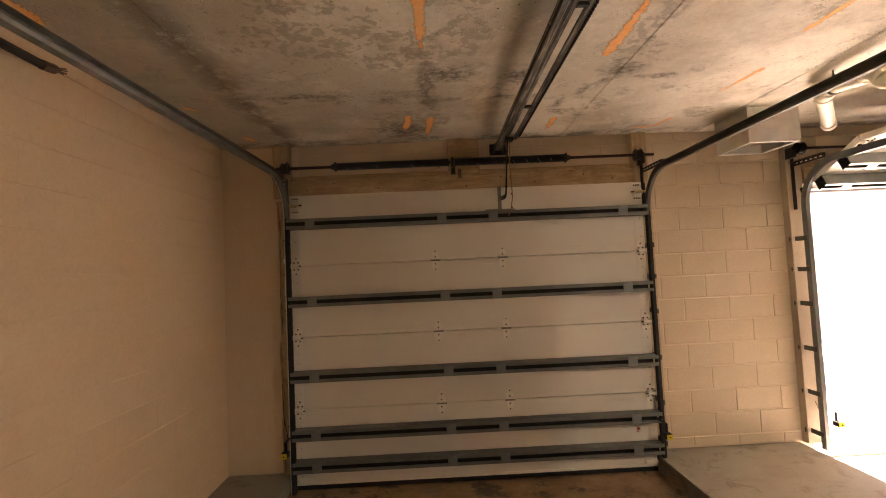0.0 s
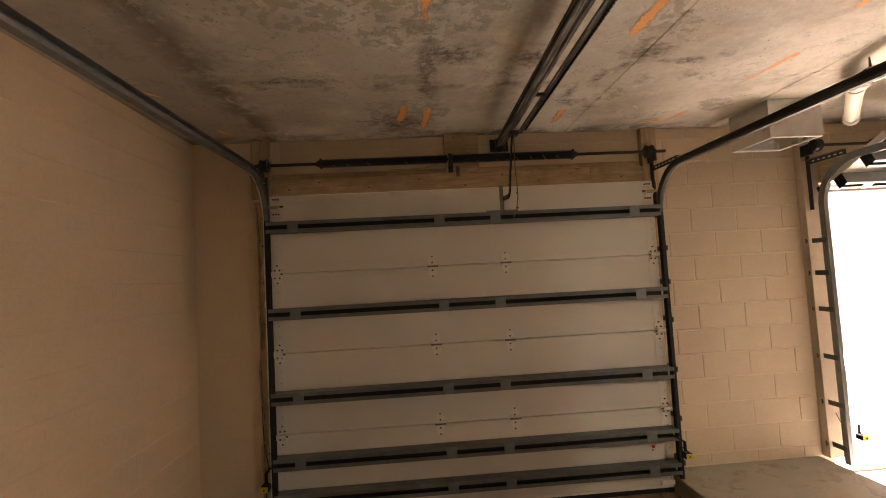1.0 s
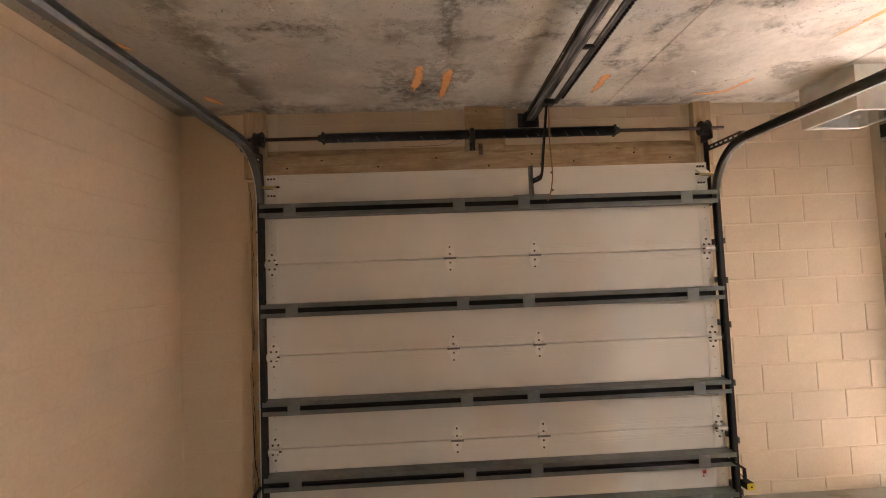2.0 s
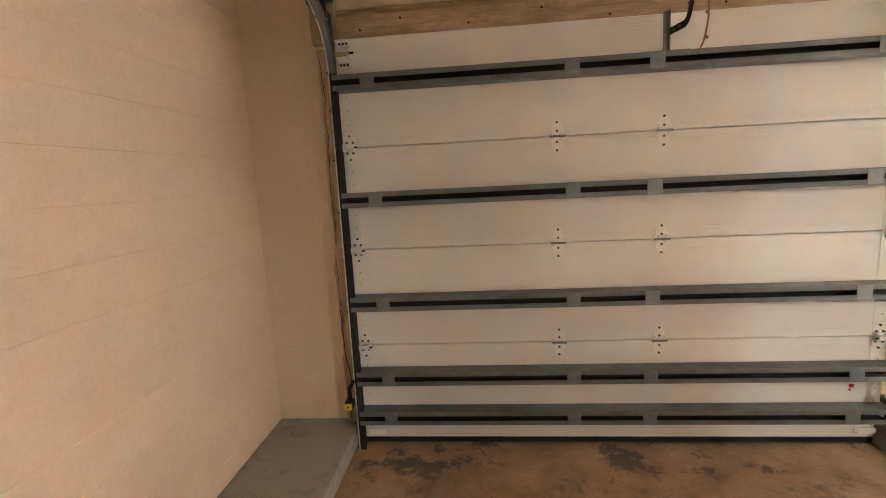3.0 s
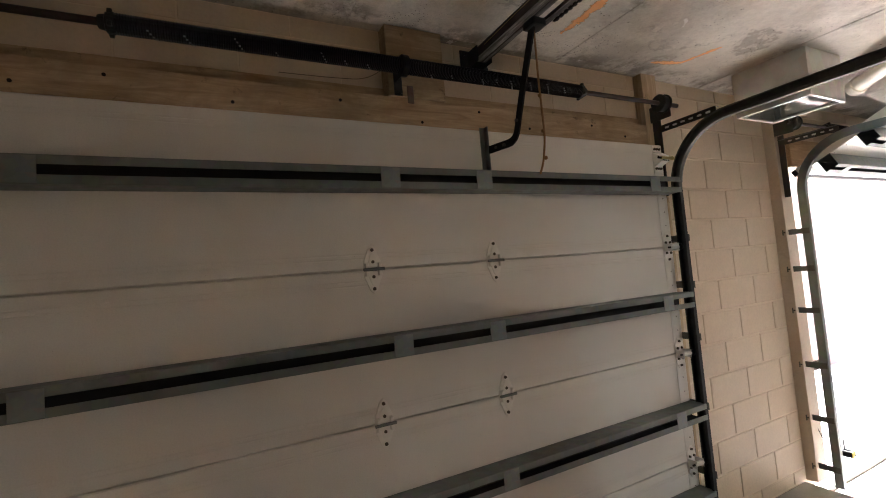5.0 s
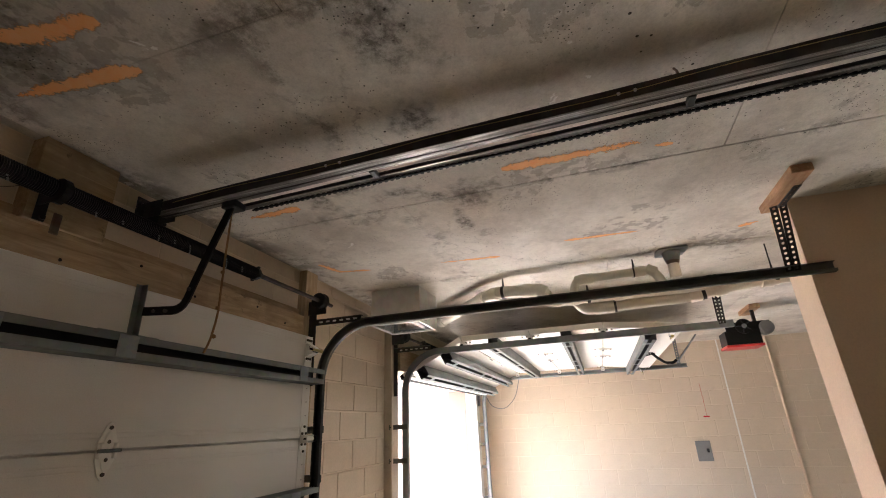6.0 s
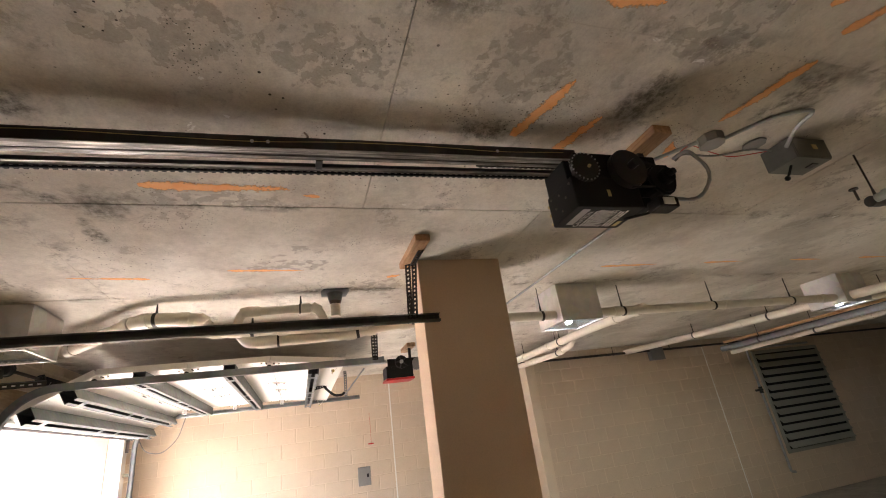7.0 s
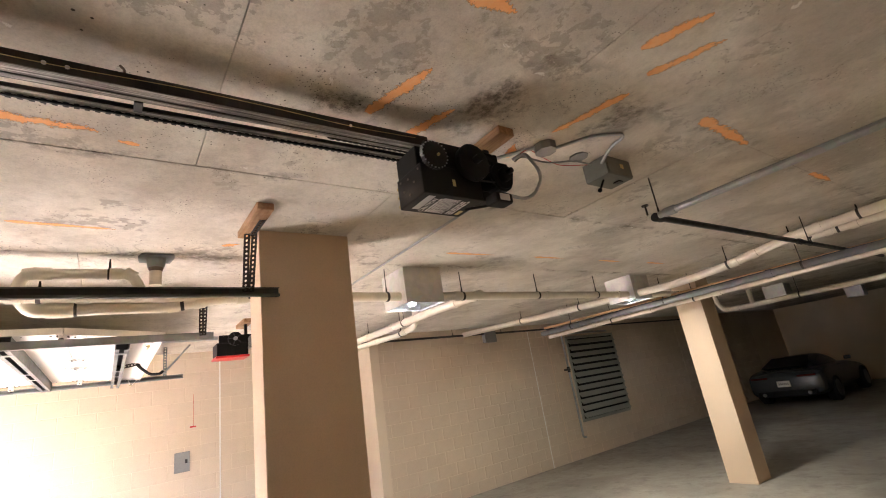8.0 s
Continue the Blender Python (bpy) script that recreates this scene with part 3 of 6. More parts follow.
wall_e = solo("wall_east", box(XE + 0.002, XE + 0.3, -1.7, YN + 0.34, -0.2, H + 0.01), M_JOINT, "cream painted block wall of the open bay", "wall", kind="structure")
bm = box(XE2 + REC, XE + 0.3, YS, -1.7, -0.2, H + 0.01)
box(XE2 + 0.0, XE2 + REC, -1.86, -1.70, -0.2, H, 0, bm)
wall_e2 = solo("wall_east_rear", bm, M_JOINT, "cream painted block wall deep in the garage", "wall", kind="structure")
solo("wall_south", box(-2.2, XE + 0.3, YS - 0.25, YS, -0.2, H + 0.01), M_WALL, "plain cream rear wall in shadow", "wall", kind="structure")
# outside skin of the door wall
bm = box(XW - 4, -1.18, YN + 0.34, YN + 0.37, -0.2, 7)
box(1.79, 3.30, YN + 0.34, YN + 0.37, -0.2, 7, 0, bm)
box(6.292, 8.05, YN + 0.34, YN + 0.37, -0.2, 7, 0, bm)
box(-1.18, 1.79, YN + 0.34, YN + 0.37, 2.43, 7, 0, bm)
box(3.30, 6.292, YN + 0.34, YN + 0.37, 2.39, 7, 0, bm)
box(6.278, 6.29, YN + 0.10, YN + 0.37, -0.01, 2.43, 0, bm)
solo("facade", bm, M_PINK, "pink stucco outer face of the garage wall", "wall", kind="structure")


def pillar(x0, x1, y0, y1, label):
    return solo("pillar", box(x0, x1, y0, y1, -0.06, H, 0.008, None, 2), M_PILLAR, label, "pillar", "garage pillars", "structure")


pillar(1.88, 2.13, 0.635, 1.215, "cream painted concrete pillar between the two bays")
pillar(2.48, 2.87, -5.72, -5.31, "cream painted concrete pillar deeper in the garage")


# ---- timber round the doors ----
def board(name, x0, x1, y0, y1, z0, z1, mat, label):
    return solo(name, box(x0, x1, y0, y1, z0, z1, 0.004, None, 2), mat, label, "board")


rng = random.Random(21)
bm = bmesh.new()
rows = []
z, wander = 0.075, 0.0
while z < 2.461:
    wander = max(-0.012, min(0.012, wander + rng.uniform(-0.006, 0.006)))
    x = -1.372 + wander
    rows.append([bm.verts.new(v) for v in ((x, YN + REC, z), (x + 0.002, 4.088, z), (x + 0.008, 4.085, z), (-1.188, 4.085, z), (-1.185, 4.088, z), (-1.185, YN + REC, z))])
    z += rng.uniform(0.03, 0.09)
for r0, r1 in zip(rows, rows[1:]):
    for k in range(6):
        bm.faces.new((r0[k], r0[(k + 1) % 6], r1[(k + 1) % 6], r1[k]))
bm.faces.new(rows[0][::-1])
bm.faces.new(rows[-1])
jamb = thing("jamb_board", (-1.28, 4.1, 0.075), "weathered timber jamb board with a long crack beside the closed door", "board")
part("board", bm, M_WOODZ, jamb)
for k in range(2):
    bm = bmesh.new()
    prev, z = None, (0.10, 1.28)[k]
    wander = 0.0
    while z < (1.22, 2.40)[k]:
        wander = max(-0.010, min(0.012, wander + rng.uniform(-0.005, 0.005)))
        t = rng.uniform(0.0006, 0.0024)
        x = -1.356 + wander
        cur = [bm.verts.new((x - t, 4.0846, z)), bm.verts.new((x - t, 4.0838, z)), bm.verts.new((x + t, 4.0838, z)), bm.verts.new((x + t, 4.0846, z))]
        if prev:
            for j in range(4):
                bm.faces.new((prev[j], prev[(j + 1) % 4], cur[(j + 1) % 4], cur[j]))
        prev = cur
        z += rng.uniform(0.012, 0.05)
    part("crack", bm, M_CAVITY, jamb, "dark split along the grain")
for z in (0.16, 0.48, 0.83, 1.17, 1.47, 1.79, 2.08, 2.30):
    part("nail", rod((-1.318 + rng.uniform(-0.012, 0.012), 4.0815, z), (-1.318, 4.0855, z), 0.0065, 8), M_BOLT, jamb, "dark nail head")
board("header_board", -1.243, 0.153, 4.116, YN + REC - 0.002, 2.608, 2.655, M_WOODX, "narrow timber ledger behind the spring")
board("header_board", 0.437, 1.813, 4.116, YN + REC - 0.002, 2.608, 2.655, M_WOODX, "narrow timber ledger behind the spring's other half")
board("jamb_board", 1.80, 1.965, 4.085, YN + REC, 0.105, 2.46, M_WOODZ, "pale painted timber jamb board beside the closed door")
board("header_post", -1.395, -1.245, 4.075, YN + REC, 2.462, H - 0.004, M_WOODZ, "short pale timber post under the ceiling")
board("header_post", 1.815, 1.945, 4.075, YN + REC, 2.462, H - 0.004, M_WOODZ, "short pale timber post behind the cable drum")
board("header_board", -1.243, 1.813, 4.075, YN + REC, 2.45, 2.605, M_WOODX, "nail-marked timber header board over the closed door")
board("spring_pad", 0.155, 0.435, 4.062, YN + REC, 2.6055, H - 0.004, M_WOODX, "cracked timber pad behind the spring bearing")
board("jamb_board", 3.195, 3.335, 4.06, YN + REC, 0.105, H - 0.006, M_JAMB, "pale bolted timber jamb board beside the open door")
board("jamb_board", 6.275, 6.44, 4.06, YN + REC, 0.105, H - 0.006, M_WHITEWOOD, "white timber jamb board beside the open door")
board("header_board", 3.337, 6.273, 4.035, YN + REC, 2.39, 2.60, M_WOODX, "dim timber header board over the open door")


# hidden strips added behind the edges of the closed door to block leaking daylight
solo("weather_strip", box(-1.238, -1.187, 4.069, 4.0845, 0.0, 2.449), M_RUBBER, "black strip added behind the closed door's edge to block leaking light", "seal", kind="structure")
solo("weather_strip", box(1.802, 1.848, 4.069, 4.0845, 0.0, 2.449), M_RUBBER, "black strip added behind the closed door's other edge to block leaking light", "seal", kind="structure")


# ---- sectional garage doors ----
SEC = [0.0, 0.61, 1.22, 1.83, 2.445]       # section edges up the door
WIDE = 3.09
STRUTS = [(0, 0.16), (0, 0.42), (1, 0.897), (2, 1.525), (3, 2.185)]
CLIPS = [0.20, 1.32, 1.76, 2.88]


def share(name, mesh, m, parent, label=""):
    ob = new(name, mesh)
    ob.matrix_basis = m
    ob.parent = parent
    ob.matrix_parent_inverse = world_of(parent).inverted()
    return tagged(ob, label)


def section_mesh(h):
    """One insulated section: its inner skin with fine pressed lines near the joints, bottom edge at z 0, inner face at y 0."""
    g = 0.0024
    prof = [(0.045, 0.0), (0.034, 0.0), (0.034, g), (0.004, g), (0.0, g + 0.004)]
    for z in (0.045, 0.062, h - 0.062, h - 0.045):
        prof += [(0.0, z - 0.004), (0.0009, z), (0.0, z + 0.004)]
    prof += [(0.0, h - g - 0.004), (0.004, h - g), (0.034, h - g), (0.034, h), (0.045, h)]
    return mesh_of("section", extrude(prof, 0.0, WIDE, along_x), M_DOOR)


def strut_mesh():
    """A deep U channel, its open side with two lips towards the room."""
    d, w, lip = 0.098, 0.085, 0.027
    line = [(-d, -w / 2 + lip), (-d, -w / 2), (-0.002, -w / 2), (-0.002, w / 2), (-d, w / 2), (-d, w / 2 - lip)]
    return mesh_of("strut", extrude(channel(line, 0.0022), 0.0, WIDE + 0.01, along_x), M_STRUT)


def shade_liner_mesh():
    """Near-black sheets that paint the shade inside a strut's channel."""
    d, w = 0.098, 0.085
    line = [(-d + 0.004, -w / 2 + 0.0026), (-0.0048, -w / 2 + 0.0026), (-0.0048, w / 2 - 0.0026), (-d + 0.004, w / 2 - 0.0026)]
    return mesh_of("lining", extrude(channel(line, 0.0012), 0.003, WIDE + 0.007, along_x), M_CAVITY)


def rivets_mesh(h):
    b = bmesh.new()
    for z in (0.06, 0.13, 0.21, 0.29, h - 0.22, h - 0.14, h - 0.07):
        rod((0.045, -0.0042, z), (0.045, -0.0020, z), 0.0035, 6, b)
    return mesh_of("rivets", b, M_BOLT)


def hinge_mesh():
    b = bmesh.new()
    up = [(-0.036, 0.004), (-0.036, 0.03), (-0.014, 0.085), (0.0, 0.098), (0.014, 0.085), (0.036, 0.03), (0.036, 0.004)]
    for f in (1, -1):
        o = [(u, f * v) for u, v in up]
        plate(o if f > 0 else o[::-1], 0.006, lambda s, u, v: Vector((u, -s - 0.0005, v)), b)
        o = [(u * 0.55, f * (0.018 + (v - 0.018) * 0.62)) for u, v in up]
        plate(o if f > 0 else o[::-1], 0.004, lambda s, u, v: Vector((u, -s - 0.0066, v)), b)
        box(-0.034, -0.020, -0.022, -0.003, min(0, f * 0.026), max(0, f * 0.026), 0.002, b)
        box(0.020, 0.034, -0.022, -0.003, min(0, f * 0.026), max(0, f * 0.026), 0.002, b)
    return mesh_of("hinge", b, M_HINGE)


def bolt_mesh():
    b = rod((0, -0.013, 0), (0, -0.003, 0), 0.0072, 6)
    return mesh_of("bolt", b, M_BOLT)


def edge_hinge_mesh():
    """A roller hinge at the edge of a door: leaf with wings, tube for the roller's stem."""
    b = bmesh.new()
    leaf = [(-0.03, 0.005), (-0.034, 0.05), (-0.012, 0.085), (0.012, 0.085), (0.034, 0.05), (0.03, 0.005)]
    plate(leaf, 0.003, lambda s, u, v: Vector((u, -s - 0.002, v)), b)
    plate([(u, -v) for u, v in leaf[::-1]], 0.003, lambda s, u, v: Vector((u, -s - 0.002, v)), b)
    for s in (-1, 1):
        box(s * 0.03 - 0.002, s * 0.03 + 0.002, -0.055, -0.004, -0.022, 0.022, 0.001, b)
    box(-0.03, 0.03, -0.055, -0.04, 0.0, 0.012, 0, b)
    rod((-0.034, -0.044, 0), (0.034, -0.044, 0), 0.0125, 12, b)
    return mesh_of("edge_hinge", b, M_HINGE)


def stem_mesh():
    b = rod((-0.056, -0.045, 0), (0.05, -0.045, 0), 0.0055, 8)
    rod((-0.057, -0.045, 0), (-0.046, -0.045, 0), 0.019, 14, b)
    return mesh_of("roller", b, M_BLACKM)


def top_bracket_mesh():
    """A top roller bracket: two flanges on the door and a folded carriage standing off it."""
    b = bmesh.new()
    box(-0.034, 0.034, -0.0045, -0.0015, 0.040, 0.078, 0.0008, b)
    box(-0.034, 0.034, -0.0045, -0.0015, -0.075, -0.040, 0.0008, b)
    fold = channel([(-0.003, 0.044), (-0.056, 0.010), (-0.056, -0.022), (-0.003, -0.044)], 0.003)
    extrude(fold, -0.032, 0.032, along_x, b)
    return mesh_of("top_bracket", b, M_HINGE)


def top_slot_mesh():
    b = bmesh.new()
    for k in range(4):
        x = -0.022 + k * 0.0145
        box(x - 0.0042, x + 0.0042, -0.0605, -0.057, -0.0215, -0.0165, 0, b)
    return mesh_of("slots", b, M_DARK)


def top_stem_mesh():
    b = rod((-0.056, -0.066, -0.008), (0.050, -0.066, -0.008), 0.0085, 10)
    rod((-0.057, -0.066, -0.008), (-0.046, -0.066, -0.008), 0.0115, 14, b)
    return mesh_of("roller", b, M_BRASS)


PIN = mesh_of("hinge_pin", rod((-0.043, -0.022, 0), (0.043, -0.022, 0), 0.0065, 10), M_CLIPG)
SECTION = [section_mesh(b - a) for a, b in zip(SEC, SEC[1:])]
TSTEM = top_stem_mesh()
TSLOT = top_slot_mesh()
TTIP = mesh_of("stem_tip", rod((0.050, -0.066, -0.008), (0.072, -0.066, -0.008), 0.0065, 10), M_DARK)
SHADE_LINER = shade_liner_mesh()
STRUT, HINGE, BOLT, EDGE, STEM, TOPB = strut_mesh(), hinge_mesh(), bolt_mesh(), edge_hinge_mesh(), stem_mesh(), top_bracket_mesh()
PLATE = mesh_of("clip_plate", box(-0.04, 0.04, -0.102, -0.0995, -0.0405, 0.0405, 0.0008), M_CLIPG)
STILE = {h: mesh_of("end_stile", box(0.0, 0.08, -0.0022, 0.0, 0.004, h - 0.004, 0.0006), M_DOORTRIM) for h in {round(b - a, 4) for a, b in zip(SEC, SEC[1:])}}
RIVETS = {h: rivets_mesh(h) for h in STILE}
SEAL = mesh_of("bottom_seal", box(0.0, WIDE, -0.004, 0.045, -0.055, -0.017, 0.006), M_RUBBER)
RETAINER = mesh_of("seal_retainer", box(0.0, WIDE, -0.003, 0.047, -0.017, 0.003, 0.001), M_DOORTRIM)
CORNER = mesh_of("bottom_bracket", box(0.0, 0.11, -0.03, -0.003, 0.012, 0.05, 0.006), M_HINGE)


def sectional_door(name, mats, label):
    """mats: for each section, the pose of its lower edge's end; local z runs up the door, local -y into the room."""
    root = tagged(new(name), label, "garage door", "garage doors", "structure")
    root.location = mats[0].translation
    for i, m in enumerate(mats):
        h = round(SEC[i + 1] - SEC[i], 4)
        sec = share("section", SECTION[i], m, root)
        for x in (0.0, WIDE - 0.08):
            share("end_stile", STILE[h], m @ pose(x, 0, 0), sec)
            tagged(share("rivets", RIVETS[h], m @ pose(x, 0, 0), sec), kind="stuff")
        if i:
            for x in (1.245, 1.83):
                hg = share("hinge", HINGE, m @ pose(x, 0, 0), root, "white enamelled hinge")
                share("hinge_pin", PIN, m @ pose(x, 0, 0), hg, "dull steel hinge pin")
                for z in (0.078, 0.03, -0.03, -0.078):
                    share("bolt", BOLT, m @ pose(x, 0, z), hg)
            for x, f in ((0.045, 1), (WIDE - 0.045, -1)):
                hg = share("edge_hinge", EDGE, m @ pose(x, -0.0022, 0), root, "white roller hinge")
                share("roller", STEM, m @ pose(x, -0.0022, 0) @ (pose(0, 0, 0) if f > 0 else pose(0, -0.09, 0, 0, 0, 180)), hg, "black nylon roller on a steel stem")
                for u, z in ((-0.018, 0.03), (0.018, 0.03), (-0.018, -0.03), (0.018, -0.03), (0.0, 0.068), (0.0, -0.068)):
                    share("bolt", BOLT, m @ pose(x + u, -0.0022, z), hg)
    for i, s in STRUTS:
        m = mats[i] @ pose(-0.005, 0, s - SEC[i])
        st = share("strut", STRUT, m, root, "galvanised steel stiffening channel")
        share("lining", SHADE_LINER, m, st, "near-black sheet painting the shade inside the channel")
        for x in CLIPS:
            share("clip_plate", PLATE, m @ pose(x, 0, 0), st)
    for x, f in ((0.05, 1), (WIDE - 0.05, -1)):
        tb = share("top_bracket", TOPB, mats[3] @ pose(x, -0.0022, 0.524), root, "white top roller bracket")
        turn = mats[3] @ pose(x, -0.0022, 0.524) @ (pose(0, 0, 0) if f > 0 else pose(0, -0.132, 0, 0, 0, 180))
        share("roller", TSTEM, turn, tb, "yellow zinc roller stem")
        share("stem_tip", TTIP, turn, tb, "black stem tip")
        tagged(share("slots", TSLOT, mats[3] @ pose(x, -0.0022, 0.524), tb, "row of dark slots"), kind="stuff")
        for u in (-0.02, 0.0, 0.02):
            for z in (0.583, 0.467):
                share("bolt", BOLT, mats[3] @ pose(x + u, -0.0022, z), tb)
    share("bottom_seal", SEAL, mats[0], root, "black rubber bottom seal")
    share("seal_retainer", RETAINER, mats[0], root)
    share("bottom_bracket", CORNER, mats[0] @ pose(0.02, 0, 0), root)
    share("bottom_bracket", CORNER, mats[0] @ pose(WIDE - 0.13, 0, 0), root)
    return root


YD, ZD = 4.022, 0.022     # inner face and lower edge of the closed door
door_1 = sectional_door("door_1", [pose(-1.24, YD, ZD + s) for s in SEC[:4]], "closed white sectional garage door with steel struts")
X2, Z2 = 3.262, 2.600
m1 = pose(X2, 3.405, Z2, 90)
c27, s27 = math.cos(radians(27)), math.sin(radians(27))
low = pose(X2, 3.405 + 0.61 * c27, Z2 - 0.61 * s27, 90 - 27)
door_2 = sectional_door("door_2", [low, m1, pose(X2, 3.405 - 0.61, Z2, 90), pose(X2, 3.405 - 1.22, Z2, 90 + 6.0)], "white sectional garage door rolled open under the ceiling")

# stickers on the closed door
solo("sticker", box(1.665, 1.705, YD - 0.0032, YD - 0.0022, 0.295, 0.345), M_WHITE, "small white warning sticker on the door", "sticker")
bm = box(1.672, 1.698, YD - 0.0040, YD - 0.0033, 0.318, 0.340)
box(1.672, 1.684, YD - 0.0040, YD - 0.0033, 0.299, 0.311, 0, bm)
solo("sticker_print", bm, M_RED, "red and black print on the warning sticker", "sticker")


# tape left on the struts
solo("tape", box(-0.91, -0.77, YD - 0.066, YD - 0.040, 2.1640, 2.1648), M_WHITE, "torn white tape under the top strut", "tape")
solo("tape", box(1.37, 1.535, YD - 0.066, YD - 0.034, 0.4845, 0.4853), M_WHITE, "white label lying on a strut", "label")


# ---- door tracks ----
def track_path(y_up, z0, z_top, rad, y_end, z_end):
    pts = [(y_up, z0), (y_up, z_top - rad)]
    for i in range(1, 15):
        a = math.pi / 2 * i / 15
        pts.append((y_up - rad + rad * math.cos(a), z_top - rad + rad * math.sin(a)))
    return pts + [(y_up - rad, z_top), (y_end, z_end)]


def door_track(x, f, y_end, mat, label, z0=0.09, floor_z=0.1, z_end=2.535, z_top=2.53, clip=None, d=0.034):
    """A roller track beside a door. f: 1 where the door lies towards +x."""
    root = thing("door_track", (x, 3.95, floor_z), label, "door track", "door tracks")
    w = 0.050
    line = [(-w / 2, f * d), (-w / 2, 0), (w / 2, 0), (w / 2, f * d), (w / 2 - 0.012, f * (d + 0.006))]
    path = track_path(3.955, z0, z_top, 0.34, y_end, z_end)
    outline = [(u, x + v) for u, v in channel(line, 0.003)]
    # upright run in near-black steel, bend and level run in the track's own steel
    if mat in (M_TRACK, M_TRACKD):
        part("upright_rail", sweep_x(outline, path[:2]), M_DARKRAIL, root, "near-black upright rail")
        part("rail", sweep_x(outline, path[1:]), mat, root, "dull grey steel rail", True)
    else:
        part("rail", sweep_x(outline, path), mat, root, "", True)
    # a bright bead that paints the highlight along the corner of the rail's back
    edge = [(u, x + v) for u, v in channel([(w / 2 + 0.0024, f * 0.004), (w / 2 + 0.0024, -f * 0.0024), (w / 2 - 0.004, -f * 0.0024)], 0.0012)]
    part("rail_edge", sweep_x(edge, path[:-1] if clip else path[2:-1]), M_EDGE if clip else M_TRACKG, root, "bright strip painting the highlight on the rail's edge")
    jx = x - f * 0.012
    for z in (0.22, 0.56, 0.94, 1.33, 1.63, 1.90):
        bm = box(min(jx, jx - f * 0.006), max(jx, jx - f * 0.006), 3.93, 4.084, z - 0.02, z + 0.02, 0.001)
        box(min(x, x - f * 0.055), max(x, x - f * 0.055), 4.078, 4.0845, z - 0.02, z + 0.02, 0.001, bm)
        br = part("jamb_bracket", bm, clip or M_TRACK, root)
        part("bolt", rod((x - f * 0.04, 4.066, z), (x - f * 0.04, 4.079, z), 0.009, 6), M_BOLT, br)
    # flag bracket and slotted angle at the bend
    bm = extrude(channel([(x - f * 0.045, 4.082), (x - f * 0.004, 4.082), (x - f * 0.004, 4.02)], 0.003), 2.16, 2.62, along_z)
    flag = part("flag_bracket", bm, M_RAIL, root)
    for k in range(5):
        part("slot", box(x - f * 0.024 - 0.008, x - f * 0.024 + 0.008, 4.0785, 4.0805, 2.27 + k * 0.052, 2.305 + k * 0.052), M_DOORTRIM, flag)
    bm = extrude(channel([(x - f * 0.006, 2.545), (x - f * 0.006, 2.585), (x - f * 0.034, 2.585)], 0.003), 3.69, 4.05, along_y)
    ang = part("slotted_angle", bm, M_RAIL, root)
    for k in range(6):
        y = 3.72 + k * 0.05
        part("slot", box(min(x + f * 0.0, x - f * 0.009), max(x + f * 0.0, x - f * 0.009), y, y + 0.024, 2.560, 2.570, 0.0), M_DOORTRIM, ang)
    return root


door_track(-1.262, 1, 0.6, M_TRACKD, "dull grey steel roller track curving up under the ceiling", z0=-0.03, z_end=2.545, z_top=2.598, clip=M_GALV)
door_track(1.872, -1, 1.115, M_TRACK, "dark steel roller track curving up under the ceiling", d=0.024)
door_track(3.242, 1, 1.24, M_TRACKG, "galvanised steel roller track of the open door")
door_track(6.358, -1, 1.10, M_TRACKG, "galvanised roller track of the open door by the far wall")


def strap(p, q, w=0.038, normal=(1, 0, 0)):
    """A flat perforated strap from p to q with round holes through it."""
    p, q, n = Vector(p), Vector(q), Vector(normal).normalized()
    d = (q - p)
    L = d.length
    d.normalize()
    s = d.cross(n).normalized()
    n = s.cross(d).normalized()
    t = 0.0035
    pitch, r = 0.026, 0.0075
    b = bmesh.new()
    count = max(1, int(L / pitch))
    pitch = L / count
    for i in range(count):
        c = p + d * (pitch * (i + 0.5)) - n * (t / 2)
        rv, ov = [], []
        for k in range(8):
            a = math.pi / 4 * k
            ca, sa = math.cos(a), math.sin(a)
            rv.append(b.verts.new(c + (d * ca + s * sa) * r))
            ov.append(b.verts.new(c + d * round(ca) * pitch / 2 + s * round(sa) * w / 2))
        for k in range(8):
            b.faces.new((rv[k], rv[(k + 1) % 8], ov[(k + 1) % 8], ov[k]))
    bmesh.ops.remove_doubles(b, verts=b.verts[:], dist=0.0004)
    bmesh.ops.recalc_face_normals(b, faces=b.faces[:])
    bmesh.ops.solidify(b, geom=b.faces[:], thickness=t)
    return b


# ---- torsion spring over the closed door ----
def ridged(x0, x1, y, z, r, pitch):
    """A close-wound spring: a tube whose wall swells at each coil."""
    n = int((x1 - x0) / pitch)
    pts, rad = [], []
    for i in range(n):
        for k, f in ((0.0, 0.90), (0.5, 1.0)):
            pts.append((x0 + (i + k) * pitch, y, z))
            rad.append(r * f)
    return tube(pts, rad, 14)


